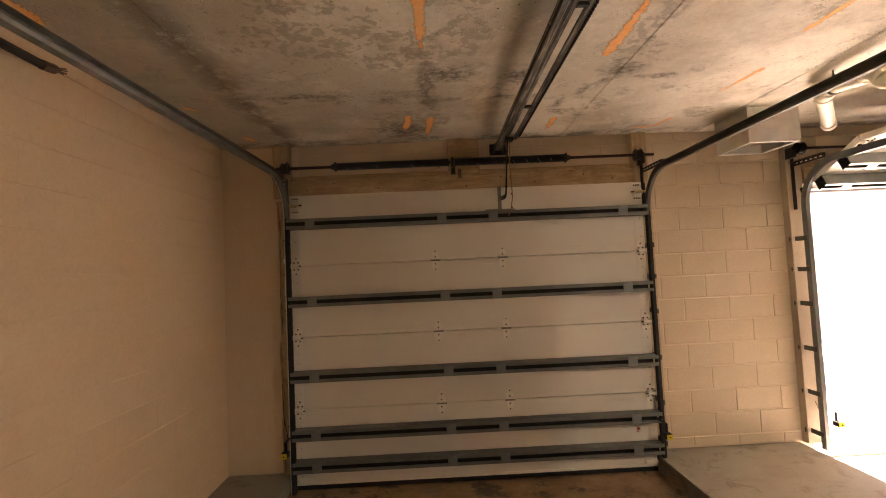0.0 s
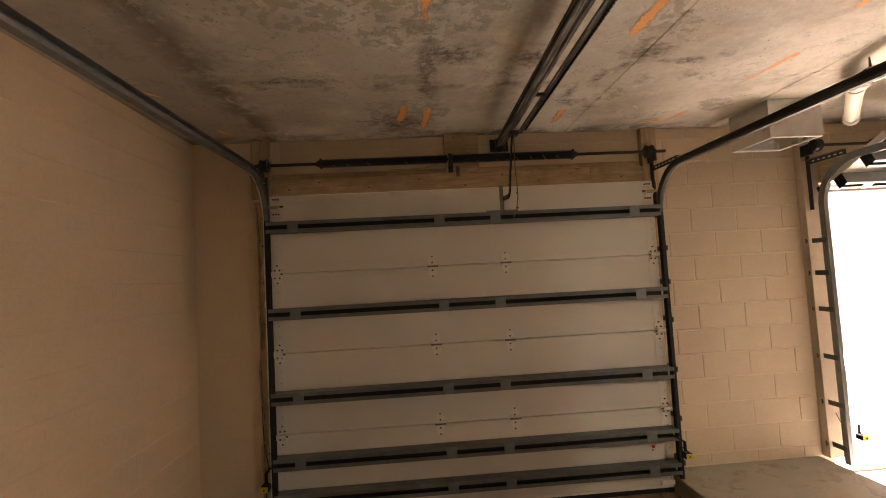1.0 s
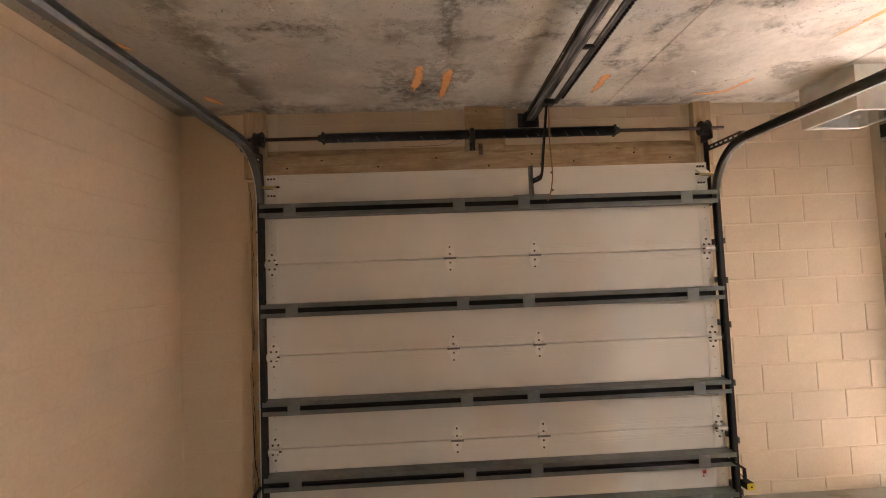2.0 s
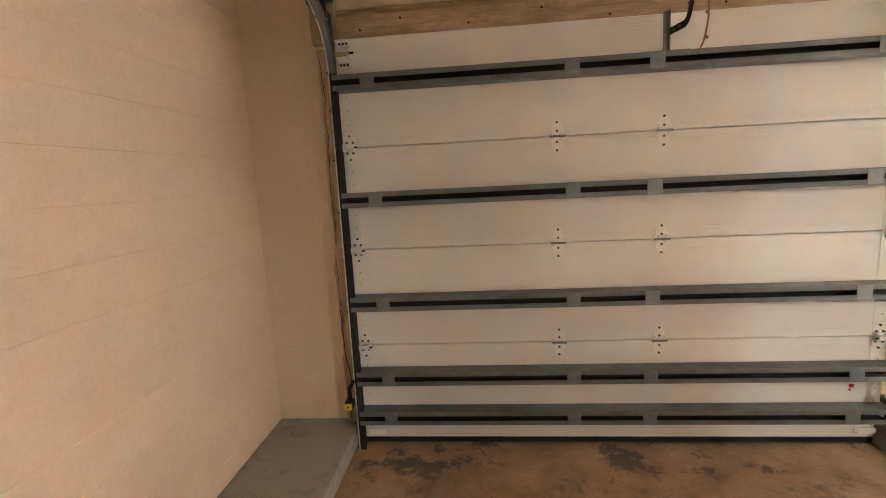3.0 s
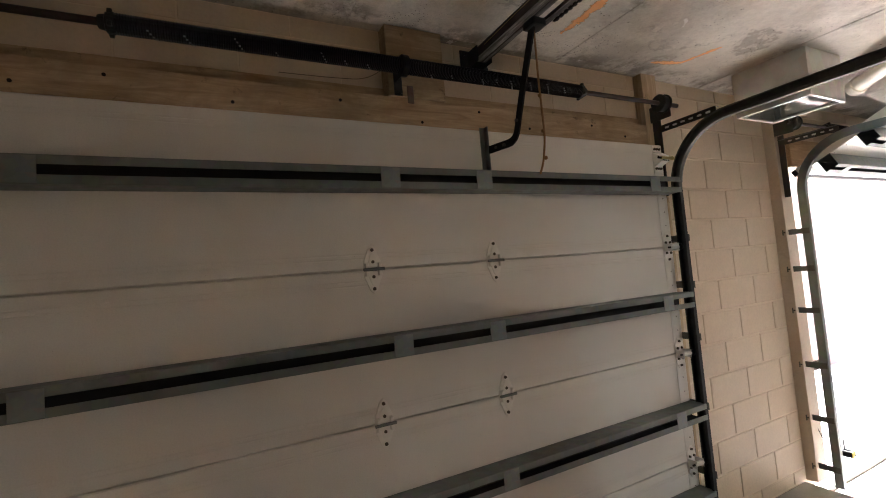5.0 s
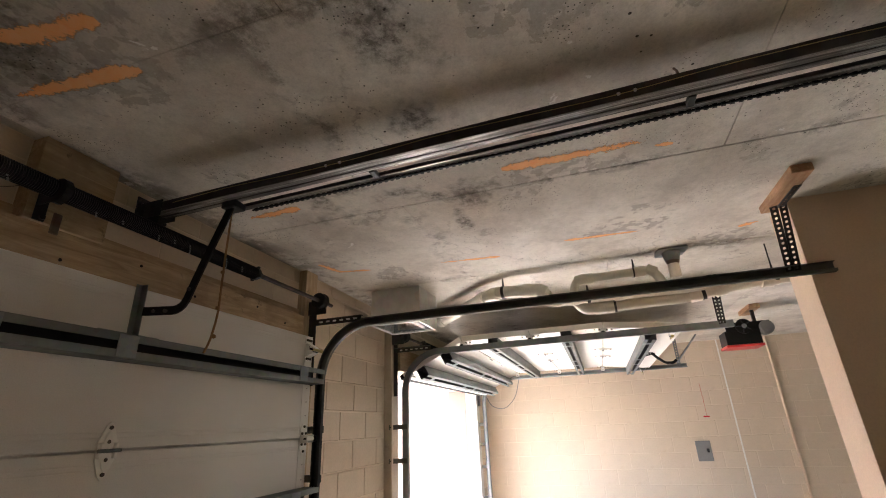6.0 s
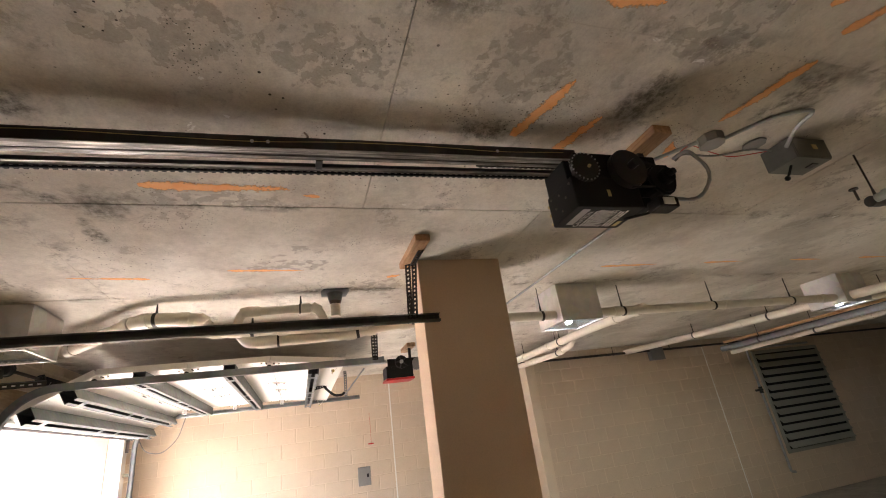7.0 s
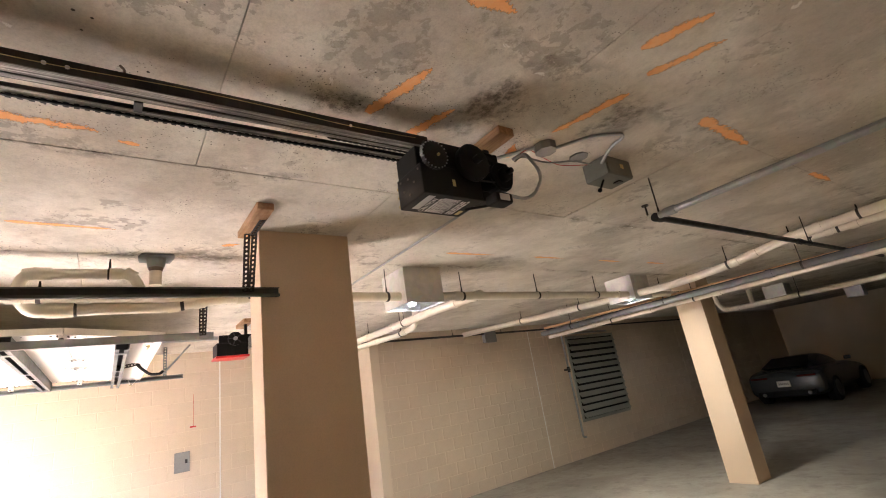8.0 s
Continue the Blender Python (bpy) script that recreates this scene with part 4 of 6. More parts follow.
def torsion(x0, x1, xa, xm, xb, y, z, label):
    root = thing("torsion_spring", (xm, y, z), label, "spring")
    part("shaft", rod((x0, y, z), (x1, y, z), 0.0125, 12), M_AXLE, root, "dark rusty steel shaft", True)
    for a, b in ((xa, xm - 0.02), (xm + 0.02, xb)):
        sp = part("spring", ridged(a, b, y, z, 0.034, 0.0075), M_SPRING, root, "black oiled torsion spring")
        bm = bmesh.new()
        x = a + 0.1
        rr = random.Random(int(a * 100))
        while x < b - 0.08:
            a0, n_ = rr.uniform(3.2, 4.4), rr.randint(2, 5)
            for j in range(n_):
                an = a0 + 0.30 * j
                px, py, pz = x + j * 0.0075, y + math.cos(an) * 0.0345, z + math.sin(an) * 0.0345
                box(px - 0.0028, px + 0.0028, py - 0.0014, py + 0.0014, pz - 0.0022, pz + 0.0022, 0, bm)
            x += rr.uniform(0.07, 0.17)
        if not bm.faces:
            bm.free()
            continue
        tagged(part("paint_stripe", bm, M_GREYTXT, sp, "broken white paint stripe"), kind="stuff")
    for a, f in ((xa, -1), (xb, 1)):
        bm = rod((a - f * 0.015, y, z), (a + f * 0.012, y, z), 0.035, 14, None, None, 0.004)
        rod((a + f * 0.012, y, z), (a + f * 0.034, y, z), 0.026, 12, bm, 0.022, 0.003)
        for k in range(4):
            an = 0.5 + k * math.pi / 2
            u, v = math.cos(an) * 0.034, math.sin(an) * 0.034
            box(a - 0.007, a + 0.007, y + u - 0.008, y + u + 0.008, z + v - 0.008, z + v + 0.008, 0.002, bm)
        part("winding_cone", bm, M_BLACKM, root)
    bm = rod((xm - 0.012, y, z), (xm + 0.012, y, z), 0.045, 16)
    box(xm - 0.003, xm + 0.003, y - 0.02, 4.06, z - 0.032, z + 0.032, 0.001, bm)
    box(xm - 0.006, xm + 0.032, 4.054, 4.061, z - 0.085, z + 0.058, 0.002, bm)
    cbr = part("centre_bearing", bm, M_BLACKM, root, "dark steel centre bearing bracket")
    for dz in (-0.072, 0.048):
        part("bolt", rod((xm + 0.018, 4.043, z + dz), (xm + 0.018, 4.055, z + dz), 0.010, 6), M_BLACKM, cbr)
    part("hook_plate", box(xm + 0.055, xm + 0.085, 4.054, 4.0615, z - 0.115, z - 0.035, 0.003), M_SHAFT, cbr, "rusty hook plate")
    for x, f in ((x0 + 0.077, 1), (x1 - 0.137, -1)):
        bm = rod((x - 0.030, y, z), (x - 0.020, y, z), 0.050, 20, None, None, 0.003)
        rod((x - 0.020, y, z), (x + 0.016, y, z), 0.042, 20, bm, 0.046)
        rod((x + 0.016, y, z), (x + 0.026, y, z), 0.054, 20, bm, None, 0.003)
        rod((x + 0.026, y, z), (x + 0.040, y, z), 0.024, 12, bm)
        part("cable_drum", bm, M_BLACKM, root, "black cast cable drum", True)
        bm = box(x - f * 0.048 - 0.0025, x - f * 0.048 + 0.0025, y - 0.018, 4.074, z - 0.075, z + 0.018, 0.001)
        part("end_plate", bm, M_RAIL, root)
    return root


torsion(-1.322, 1.947, -0.818, 0.185, 1.175, 3.955, 2.69, "black torsion spring on a rusty shaft over the closed door")
torsion(3.17, 6.42, 3.75, 4.78, 5.8, 3.955, 2.69, "dim torsion spring over the open door")
solo("wire", tube(rounded([(-0.30, 4.065, 2.648), (-0.1, 4.05, 2.645), (0.06, 4.05, 2.655), (0.17, 3.99, 2.735), (0.3, 4.045, 2.755), (0.43, 4.05, 2.73)], 0.1), 0.0016, 5), M_SHAFT, "loose thin wire behind the spring", "wire")
# nails and screws in the header
for i, (x, z) in enumerate([(-0.86, 2.57), (-0.47, 2.515), (0.31, 2.50), (0.62, 2.575), (0.92, 2.515), (1.36, 2.565), (-0.06, 2.565), (1.62, 2.52), (-1.1, 2.52)]):
    solo("nail", rod((x, 4.0725, z), (x, 4.0765, z), 0.0065, 8), M_DARK, "dark nail head in the timber header", "nail", "header nails")


# ---- opener of the closed door ----
RA, RB = Vector((0.604, 4.02, 2.812)), Vector((0.594, 0.84, 2.868))


def on_rail(y, dx=0.0, dz=0.0):
    k = (y - RA.y) / (RB.y - RA.y)
    p = RA.lerp(RB, k)
    return Vector((p.x + dx, y, p.z + dz))


opener = thing("garage_door_opener", (0.6, 0.8, H), "black chain-drive door opener hung under the ceiling", "door opener")


def rail_run(outline, ya, yb, bm=None):
    b = bmesh.new()
    r = []
    for y in (ya, yb):
        p = on_rail(y)
        r.append([b.verts.new((p.x + u, y, p.z + v)) for u, v in outline])
    n = len(outline)
    for k in range(n):
        b.faces.new((r[0][k], r[0][(k + 1) % n], r[1][(k + 1) % n], r[1][k]))
    b.faces.new(r[0][::-1])
    b.faces.new(r[1])
    return join(bm, b)


rail = part("rail", rail_run(channel([(-0.033, -0.021), (-0.033, 0.022), (0.030, 0.022), (0.030, 0.008)], 0.003), 4.0, 0.84), M_RAIL, opener, "dark steel rail")
part("rail_flange", rail_run([(-0.0345, -0.0245), (0.031, -0.0245), (0.031, -0.0215), (-0.0345, -0.0215)], 4.0, 0.84), M_WORN, rail, "flange worn to grey metal")
part("rail_lip", rail_run([(0.004, -0.0275), (0.009, -0.0275), (0.009, -0.0245), (0.004, -0.0245)], 4.0, 0.84), M_RAIL, rail)
wire_pts = [on_rail(3.9 - k * 0.3, -0.038, 0.004 + 0.009 * math.sin(k * 1.9)) for k in range(11)]
part("rail_wire", tube(rounded(wire_pts, 0.1, 3), 0.0013, 5), M_BRASS, rail, "thin wire along the rail")
for y in (2.05, 2.10, 3.10, 3.16, 1.2):
    p = on_rail(y, -0.035)
    part("rail_bolt", rod(p, p + Vector((-0.004, 0, 0)), 0.006, 8), M_WHITE, rail)
p = on_rail(1.92, -0.03, 0.022)
part("rail_hook", tube(rounded([p, p + Vector((0, 0, 0.014)), p + Vector((-0.014, 0.012, 0.016))], 0.006), 0.004, 6), M_SHAFT, rail)


def chain(dx, dz, ya, yb):
    """Roller chain: short links, turned by turns."""
    bm = bmesh.new()
    n = int((ya - yb) / 0.0127)
    for i in range(n):
        y = ya - i * (ya - yb) / n
        p = on_rail(y, dx, dz)
        w, q = (0.0055, 0.0062) if i % 2 else (0.0035, 0.0034)
        box(p.x - w, p.x + w, y - 0.0066, y + 0.0066, p.z - q, p.z + q, 0, bm)
    return bm


part("chain", chain(0.107, -0.029, 3.60, 0.86), M_DARK, opener, "oily roller chain")
part("chain", chain(0.060, -0.006, 1.25, 0.86), M_DARK, opener, "oily roller chain")
guide = part("chain_guide", rail_run([(0.076, -0.0215), (0.079, -0.0215), (0.079, -0.008), (0.076, -0.008)], 3.70, 0.88), M_RAIL, opener, "thin dark guide bar")
part("guide_flange", rail_run([(0.076, -0.0245), (0.103, -0.0245), (0.103, -0.0216), (0.076, -0.0216)], 3.70, 0.88), M_WORN, guide, "flange worn to grey metal")
for y in (1.88, 3.0):
    p = on_rail(y)
    part("chain_clip", box(p.x + 0.028, p.x + 0.084, y - 0.012, y + 0.012, p.z - 0.030, p.z - 0.012, 0.002), M_BLACKM, opener)
p = on_rail(3.62)
part("trolley", box(p.x - 0.005, p.x + 0.060, 3.60, 3.67, p.z - 0.058, p.z - 0.0275, 0.008, None, 2), M_BLACKM, opener, "dark oily trolley on the rail")
p = on_rail(4.0)
bm = box(p.x - 0.075, p.x + 0.075, 4.055, 4.062, p.z - 0.05, p.z + 0.05, 0.002)
box(p.x - 0.039, p.x - 0.035, 3.96, 4.06, p.z - 0.04, p.z + 0.035, 0.001, bm)
box(p.x + 0.035, p.x + 0.039, 3.96, 4.06, p.z - 0.04, p.z + 0.035, 0.001, bm)
hb = part("header_bracket", bm, M_BLACKM, opener, "dark steel header bracket")
for u in (-0.06, 0.06):
    for w in (-0.03, 0.03):
        part("bolt", rod((p.x + u, 4.043, p.z + w), (p.x + u, 4.056, p.z + w), 0.011, 6), M_BLACKM, hb)
# bent arm down to the door
arm_pts = rounded([(0.620, 3.635, 2.775), (0.614, 3.745, 2.50), (0.612, 3.800, 2.350), (0.600, 3.985, 2.362)], 0.05)
b = bmesh.new()
rings = []
for i, q in enumerate(arm_pts):
    d = (arm_pts[min(i + 1, len(arm_pts) - 1)] - arm_pts[max(i - 1, 0)]).normalized()
    s = d.cross(Vector((1, 0, 0))).normalized()
    rings.append([b.verts.new(q + Vector((1, 0, 0)) * u + s * v) for u, v in ((-0.004, -0.017), (0.004, -0.017), (0.004, 0.017), (-0.004, 0.017))])
for r0, r1 in zip(rings, rings[1:]):
    for k in range(4):
        b.faces.new((r0[k], r0[(k + 1) % 4], r1[(k + 1) % 4], r1[k]))
b.faces.new(rings[0][::-1])
b.faces.new(rings[-1])
arm = part("arm", b, M_DARK, opener, "bent black steel arm")
for q in ((0.605, 3.87, 2.352), (0.605, 3.93, 2.357), (0.612, 3.775, 2.43)):
    part("bolt", rod((q[0] - 0.012, q[1], q[2]), (q[0] + 0.006, q[1], q[2]), 0.007, 8), M_BOLT, arm)
bm = extrude(channel([(0.575, YD - 0.004), (0.600, YD - 0.004), (0.600, YD - 0.035)], 0.003), 2.245, 2.475, along_z)
part("door_bracket", bm, M_CLIPG, opener, "perforated steel bracket on the door")
bm = extrude(channel([(YD - 0.030, 2.256), (YD - 0.004, 2.256), (YD - 0.004, 2.275)], 0.003), 0.46, 0.72, along_x)
part("door_angle", bm, M_CLIPG, opener)
cord = part("release_cord", tube(rounded([(0.635, 3.645, 2.77), (0.628, 3.640, 2.55), (0.640, 3.648, 2.32), (0.622, 3.65, 2.22), (0.60, 3.65, 2.17)], 0.05), 0.0042, 6), M_ROPE, opener, "frayed brown release cord")
for z in (2.49, 2.345, 2.235):
    bm = bmesh.new()
    bmesh.ops.create_icosphere(bm, subdivisions=1, radius=0.009, matrix=Matrix.Translation((0.632, 3.646, z)))
    part("knot", bm, M_ROPE, cord)

# drive unit
housing = part("housing", box(0.500, 0.690, 0.630, 0.940, 2.588, 2.722, 0.006, None, 2), M_DARK, opener, "black steel drive housing with a printed caution text")
bm = box(0.498, 0.530, 0.50, 0.90, 2.722, 2.835, 0.004)
box(0.498, 0.66, 0.62, 0.90, 2.722, 2.76, 0.004, bm)
part("chassis", bm, M_DARK, opener)
bm = box(0.53, 0.685, 0.905, 0.935, 2.722, 2.815, 0.003)
box(0.53, 0.685, 0.84, 0.905, 2.76, 2.80, 0.003, bm)
part("front_plate", bm, M_DARK, opener)


def toothed(y, z, r, x0, x1, teeth):
    b = bmesh.new()
    n = teeth * 2
    out = [(y + (r if i % 2 else r * 0.93) * math.cos(2 * math.pi * i / n), z + (r if i % 2 else r * 0.93) * math.sin(2 * math.pi * i / n)) for i in range(n)]
    return extrude(out, x0, x1, along_x, b)


part("sprocket", toothed(0.880, 2.752, 0.064, 0.472, 0.490, 30), M_BLACKM, opener, "black toothed sprocket")
bm = rod((0.455, 0.685, 2.748), (0.490, 0.685, 2.748), 0.084, 32, None, None, 0.004)
rod((0.448, 0.685, 2.748), (0.456, 0.685, 2.748), 0.060, 28, bm, 0.05)
rod((0.415, 0.685, 2.748), (0.450, 0.685, 2.748), 0.018, 12, bm)
part("pulley", bm, M_BLACKM, opener, "large black belt pulley", True)
bm = rod((0.425, 0.53, 2.705), (0.46, 0.53, 2.705), 0.034, 20, None, None, 0.004)
rod((0.46, 0.53, 2.705), (0.64, 0.53, 2.705), 0.072, 24, bm, None, 0.010)
part("motor", rod((0.40, 0.53, 2.705), (0.43, 0.53, 2.705), 0.013, 10, bm), M_DARK, opener, "black electric motor", True)
part("motor_bracket", box(0.50, 0.64, 0.44, 0.62, 2.765, 2.80, 0.004), M_DARK, opener)
part("belt", extrude(channel([(0.53, 2.760), (0.69, 2.832)], 0.004), 0.462, 0.474, along_x), M_RUBBER, opener)
part("belt", extrude(channel([(0.53, 2.670), (0.69, 2.664)], 0.004), 0.462, 0.474, along_x), M_RUBBER, opener)
rollers = bmesh.new()
for k in range(22):
    a = 2 * math.pi * k / 22
    rod((0.468, 0.880 + 0.061 * math.cos(a), 2.752 + 0.061 * math.sin(a)), (0.4715, 0.880 + 0.061 * math.cos(a), 2.752 + 0.061 * math.sin(a)), 0.0035, 6, rollers)
tagged(part("chain_pins", rollers, M_GALV, opener, "bright chain pins round the sprocket"), kind="stuff")
part("sprocket_hub", rod((0.462, 0.866, 2.752), (0.472, 0.866, 2.752), 0.006, 8), M_BRASS, opener)
bm = box(0.50, 0.58, 0.585, 0.632, 2.59, 2.64, 0.006)
box(0.435, 0.505, 0.52, 0.62, 2.562, 2.608, 0.012, bm, 2)
out = part("outlet", bm, M_DARK, opener)
face = part("outlet_face", box(0.4305, 0.4362, 0.542, 0.598, 2.570, 2.600, 0.002), M_WHITE, out, "white socket plate")
part("power_cord", tube(rounded([(0.60, 0.66, 2.586), (0.52, 0.60, 2.575), (0.49, 0.56, 2.59), (0.50, 0.55, 2.61)], 0.04), 0.006, 8), M_DARK, opener)
part("flexible_conduit", tube(rounded([(0.53, 0.52, 2.66), (0.46, 0.38, 2.60), (0.42, 0.30, 2.72), (0.45, 0.36, 2.85), (0.50, 0.40, 2.83)], 0.09), [0.0085 if i % 2 else 0.0072 for i in range(100)][:23], 8), M_GALV, opener)
part("label", box(0.62, 0.665, 0.655, 0.675, 2.5862, 2.5872), M_BRASS, housing, "yellow maker's strip")
bm = box(0.52, 0.655, 0.872, 0.905, 2.5862, 2.5872)
part("label", bm, M_GREYTXT, housing, "grey rating plate")
part("small_label", box(0.4982, 0.4992, 0.775, 0.790, 2.635, 2.665), M_BRASS, housing)


def words(text, m, size, mat, parent):
    cu = bpy.data.curves.new("words", "FONT")
    cu.body = text
    cu.size = size
    cu.extrude = 0.0003
    tmp = bpy.data.objects.new("words", cu)
    me = bpy.data.meshes.new_from_object(tmp)
    bpy.data.objects.remove(tmp)
    me.materials.append(mat)
    return share("lettering", me, m, parent)


under = Matrix(((-1, 0, 0, 0), (0, 1, 0, 0), (0, 0, -1, 2.5868), (0, 0, 0, 1)))
words("CAUTION", under @ Matrix.Translation((-0.675, 0.845, 0)), 0.030, M_WHITE, housing)
words("ATTENTION", under @ Matrix.Translation((-0.675, 0.735, 0)), 0.027, M_WHITE, housing)
bm = bmesh.new()
rng = random.Random(11)
for y in (0.832, 0.818, 0.804, 0.790, 0.776, 0.762, 0.722, 0.708, 0.694):
    x = 0.668
    while x > 0.53:
        w = rng.uniform(0.012, 0.04)
        box(max(x - w, 0.525), x, y - 0.005, y + 0.004, 2.5862, 2.5870, 0, bm)
        x -= w + 0.006
tagged(part("small_print", bm, M_WHITE, housing, "rows of fine print"), kind="stuff")
# bolts on the housing's end
for i, (x, z) in enumerate(((0.52, 2.70), (0.56, 2.66), (0.60, 2.69), (0.64, 2.65), (0.66, 2.70), (0.60, 2.62))):
    part("screw", rod((x, 0.939, z), (x, 0.944, z), 0.005, 8), M_BOLT, housing)
for z in (2.61, 2.65, 2.69):
    part("terminal", rod((0.69, 0.93, z), (0.703, 0.93, z), 0.008, 8), M_BRASS, housing)
solo("mounting_plank", box(0.40, 0.74, 0.465, 0.555, H - 0.045, H - 0.004, 0.003), M_WOODR, "reddish timber plank bolted to the ceiling over the opener", "board")
part("hanger", box(0.545, 0.575, 0.50, 0.53, 2.84, H - 0.045), M_BLACKM, opener)

# boxes and cables on the ceiling behind the opener
def octagon(x, y, r, h, mat, label):
    out = [(x + r * math.cos(math.pi / 8 + k * math.pi / 4), y + r * math.sin(math.pi / 8 + k * math.pi / 4)) for k in range(8)]
    return solo("junction_box", extrude(out, H - h, H - 0.004, along_z), mat, label, "junction box")


octagon(0.45, 0.20, 0.055, 0.045, M_GREYBOX, "grey octagonal junction box on the ceiling")
octagon(0.47, -0.09, 0.052, 0.012, M_GREYBOX, "flat grey octagonal cover on the ceiling")
cb = thing("control_box", (0.47, -0.32, H), "grey steel control box with a lever under the ceiling", "control box")
part("body", box(0.40, 0.55, -0.45, -0.22, 2.815, H - 0.004, 0.004), M_OLIVE, cb)
part("cover", box(0.395, 0.40, -0.445, -0.225, 2.82, H - 0.01, 0.002), M_OLIVE, cb)
part("latch", box(0.44, 0.48, -0.41, -0.37, 2.809, 2.8155, 0.002), M_BLACKM, cb)
part("label", box(0.393, 0.3955, -0.37, -0.34, 2.86, 2.885), M_BRASS, cb)
bm = rod((0.47, -0.27, 2.816), (0.50, -0.27, 2.775), 0.006, 8)
bmesh.ops.create_icosphere(bm, subdivisions=2, radius=0.013, matrix=Matrix.Translation((0.51, -0.272, 2.768)))
part("lever", bm, M_DARK, cb)


def cable(name, pts, r, mat, label, rad=0.06):
    return solo(name, tube(rounded(pts, rad), r, 8), mat, label, "cable", smooth=True)


cable("flexible_conduit", [(0.43, 0.15, H - 0.025), (0.28, 0.03, H - 0.012), (0.20, -0.14, H - 0.012), (0.33, -0.17, H - 0.015), (0.41, -0.19, H - 0.06)], 0.0085, M_GALV, "galvanised flexible conduit looped over the ceiling")
cable("cable", [(0.52, 0.36, 2.84), (0.56, 0.26, H - 0.02), (0.58, 0.05, H - 0.012), (0.50, -0.10, H - 0.012), (0.48, -0.20, H - 0.03)], 0.005, M_GREYBOX, "grey cable stapled under the ceiling")
cable("wire", [(0.50, 0.40, 2.83), (0.50, 0.27, H - 0.01), (0.55, 0.10, H - 0.008), (0.58, -0.06, H - 0.01), (0.50, -0.20, H - 0.02)], 0.0022, M_RED, "thin red wire under the ceiling")
cable("conduit_pipe", [(0.47, 0.25, H - 0.02), (0.58, 0.34, H - 0.02), (0.62, 0.44, H - 0.05)], 0.009, M_GALV, "short steel conduit by the junction box")
solo("conduit_pipe", rod((1.20, 0.08, H - 0.014), (3.30, 0.08, H - 0.014), 0.009, 8), M_GALV, "thin steel conduit across the ceiling", "pipe", smooth=True)


# ---- ceiling lamps ----
def ceiling_lamp(x, y, w, z0, lit, label):
    root = thing("ceiling_lamp", (x, y, H), label, "lamp", "ceiling lamps")
    t = 0.004
    a, b_, c, d = x - w / 2, x + w / 2, y - w / 2, y + w / 2
    bm = box(a, a + t, c, d, z0, H - 0.004)
    box(b_ - t, b_, c, d, z0, H - 0.004, 0, bm)
    box(a + t, b_ - t, c, c + t, z0, H - 0.004, 0, bm)
    box(a + t, b_ - t, d - t, d, z0, H - 0.004, 0, bm)
    part("housing", bm, M_LAMPBOX, root, "brushed aluminium housing")
    bm = bmesh.new()
    r = 0.02
    for q in ((a, a + r, c, d), (b_ - r, b_, c, d), (a + r, b_ - r, c, c + r), (a + r, b_ - r, d - r, d)):
        box(*q, z0 - 0.012, z0, 0.002, bm)
    part("rim", bm, M_LAMPBOX, root)
    # reflector: a tapering tray
    bm = bmesh.new()
    lo = [(a + 0.02, c + 0.02), (b_ - 0.02, c + 0.02), (b_ - 0.02, d - 0.02), (a + 0.02, d - 0.02)]
    k = 0.28
    hi = [(x + (u - x) * k * 2, y + (v - y) * k * 2) for u, v in lo]
    r0 = [bm.verts.new((u, v, z0 + 0.006)) for u, v in lo]
    r1 = [bm.verts.new((u, v, z0 + 0.16)) for u, v in hi]
    for i in range(4):
        bm.faces.new((r0[i], r0[(i + 1) % 4], r1[(i + 1) % 4], r1[i]))
    bm.faces.new(r1)
    part("reflector", bm, M_REFLECT, root, "bright metal reflector")
    bm = rod((x - 0.035, y + 0.02, z0 + 0.020), (x + 0.035, y + 0.02, z0 + 0.020), 0.017, 14, None, None, 0.008)
    part("bulb", bm, M_BULB if lit else M_GREYTXT, root, "glowing bulb" if lit else "unlit bulb", True)
    g = part("lens", box(a + 0.02, b_ - 0.02, c + 0.02, d - 0.02, z0 - 0.006, z0 - 0.002), M_GLASS, root, "clear glass lens")
    g.visible_shadow = False
    if lit:
        ld = bpy.data.lights.new("lamp_light", "AREA")
        ld.shape, ld.size, ld.energy, ld.color = "SQUARE", 0.13, LAMP_W * lit, (0.96, 1.0, 0.83)
        lo_ = new("lamp_light", ld)
        lo_.location = (x, y + 0.06, z0 - 0.010)
        lo_.parent = root
        lo_.matrix_parent_inverse = Matrix.Translation(-Vector(root.location))
    return root


LAMP_W = 1.15
ceiling_lamp(2.69, 3.715, 0.41, 2.655, False, "unlit aluminium ceiling lamp beside the closed door")
ceiling_lamp(2.69, -0.35, 0.40, 2.615, True, "lit aluminium ceiling lamp beside the pillar")
ceiling_lamp(2.69, -3.83, 0.40, 2.615, True, "lit aluminium ceiling lamp near the far pillar")
# this housing's faint light is added to lift the rear
ceiling_lamp(2.90, -9.75, 0.40, 2.65, 0.04, "ceiling lamp deep in the garage with a faint added light")
ceiling_lamp(2.90, -15.6, 0.40, 2.65, False, "unlit ceiling lamp over the parked car")


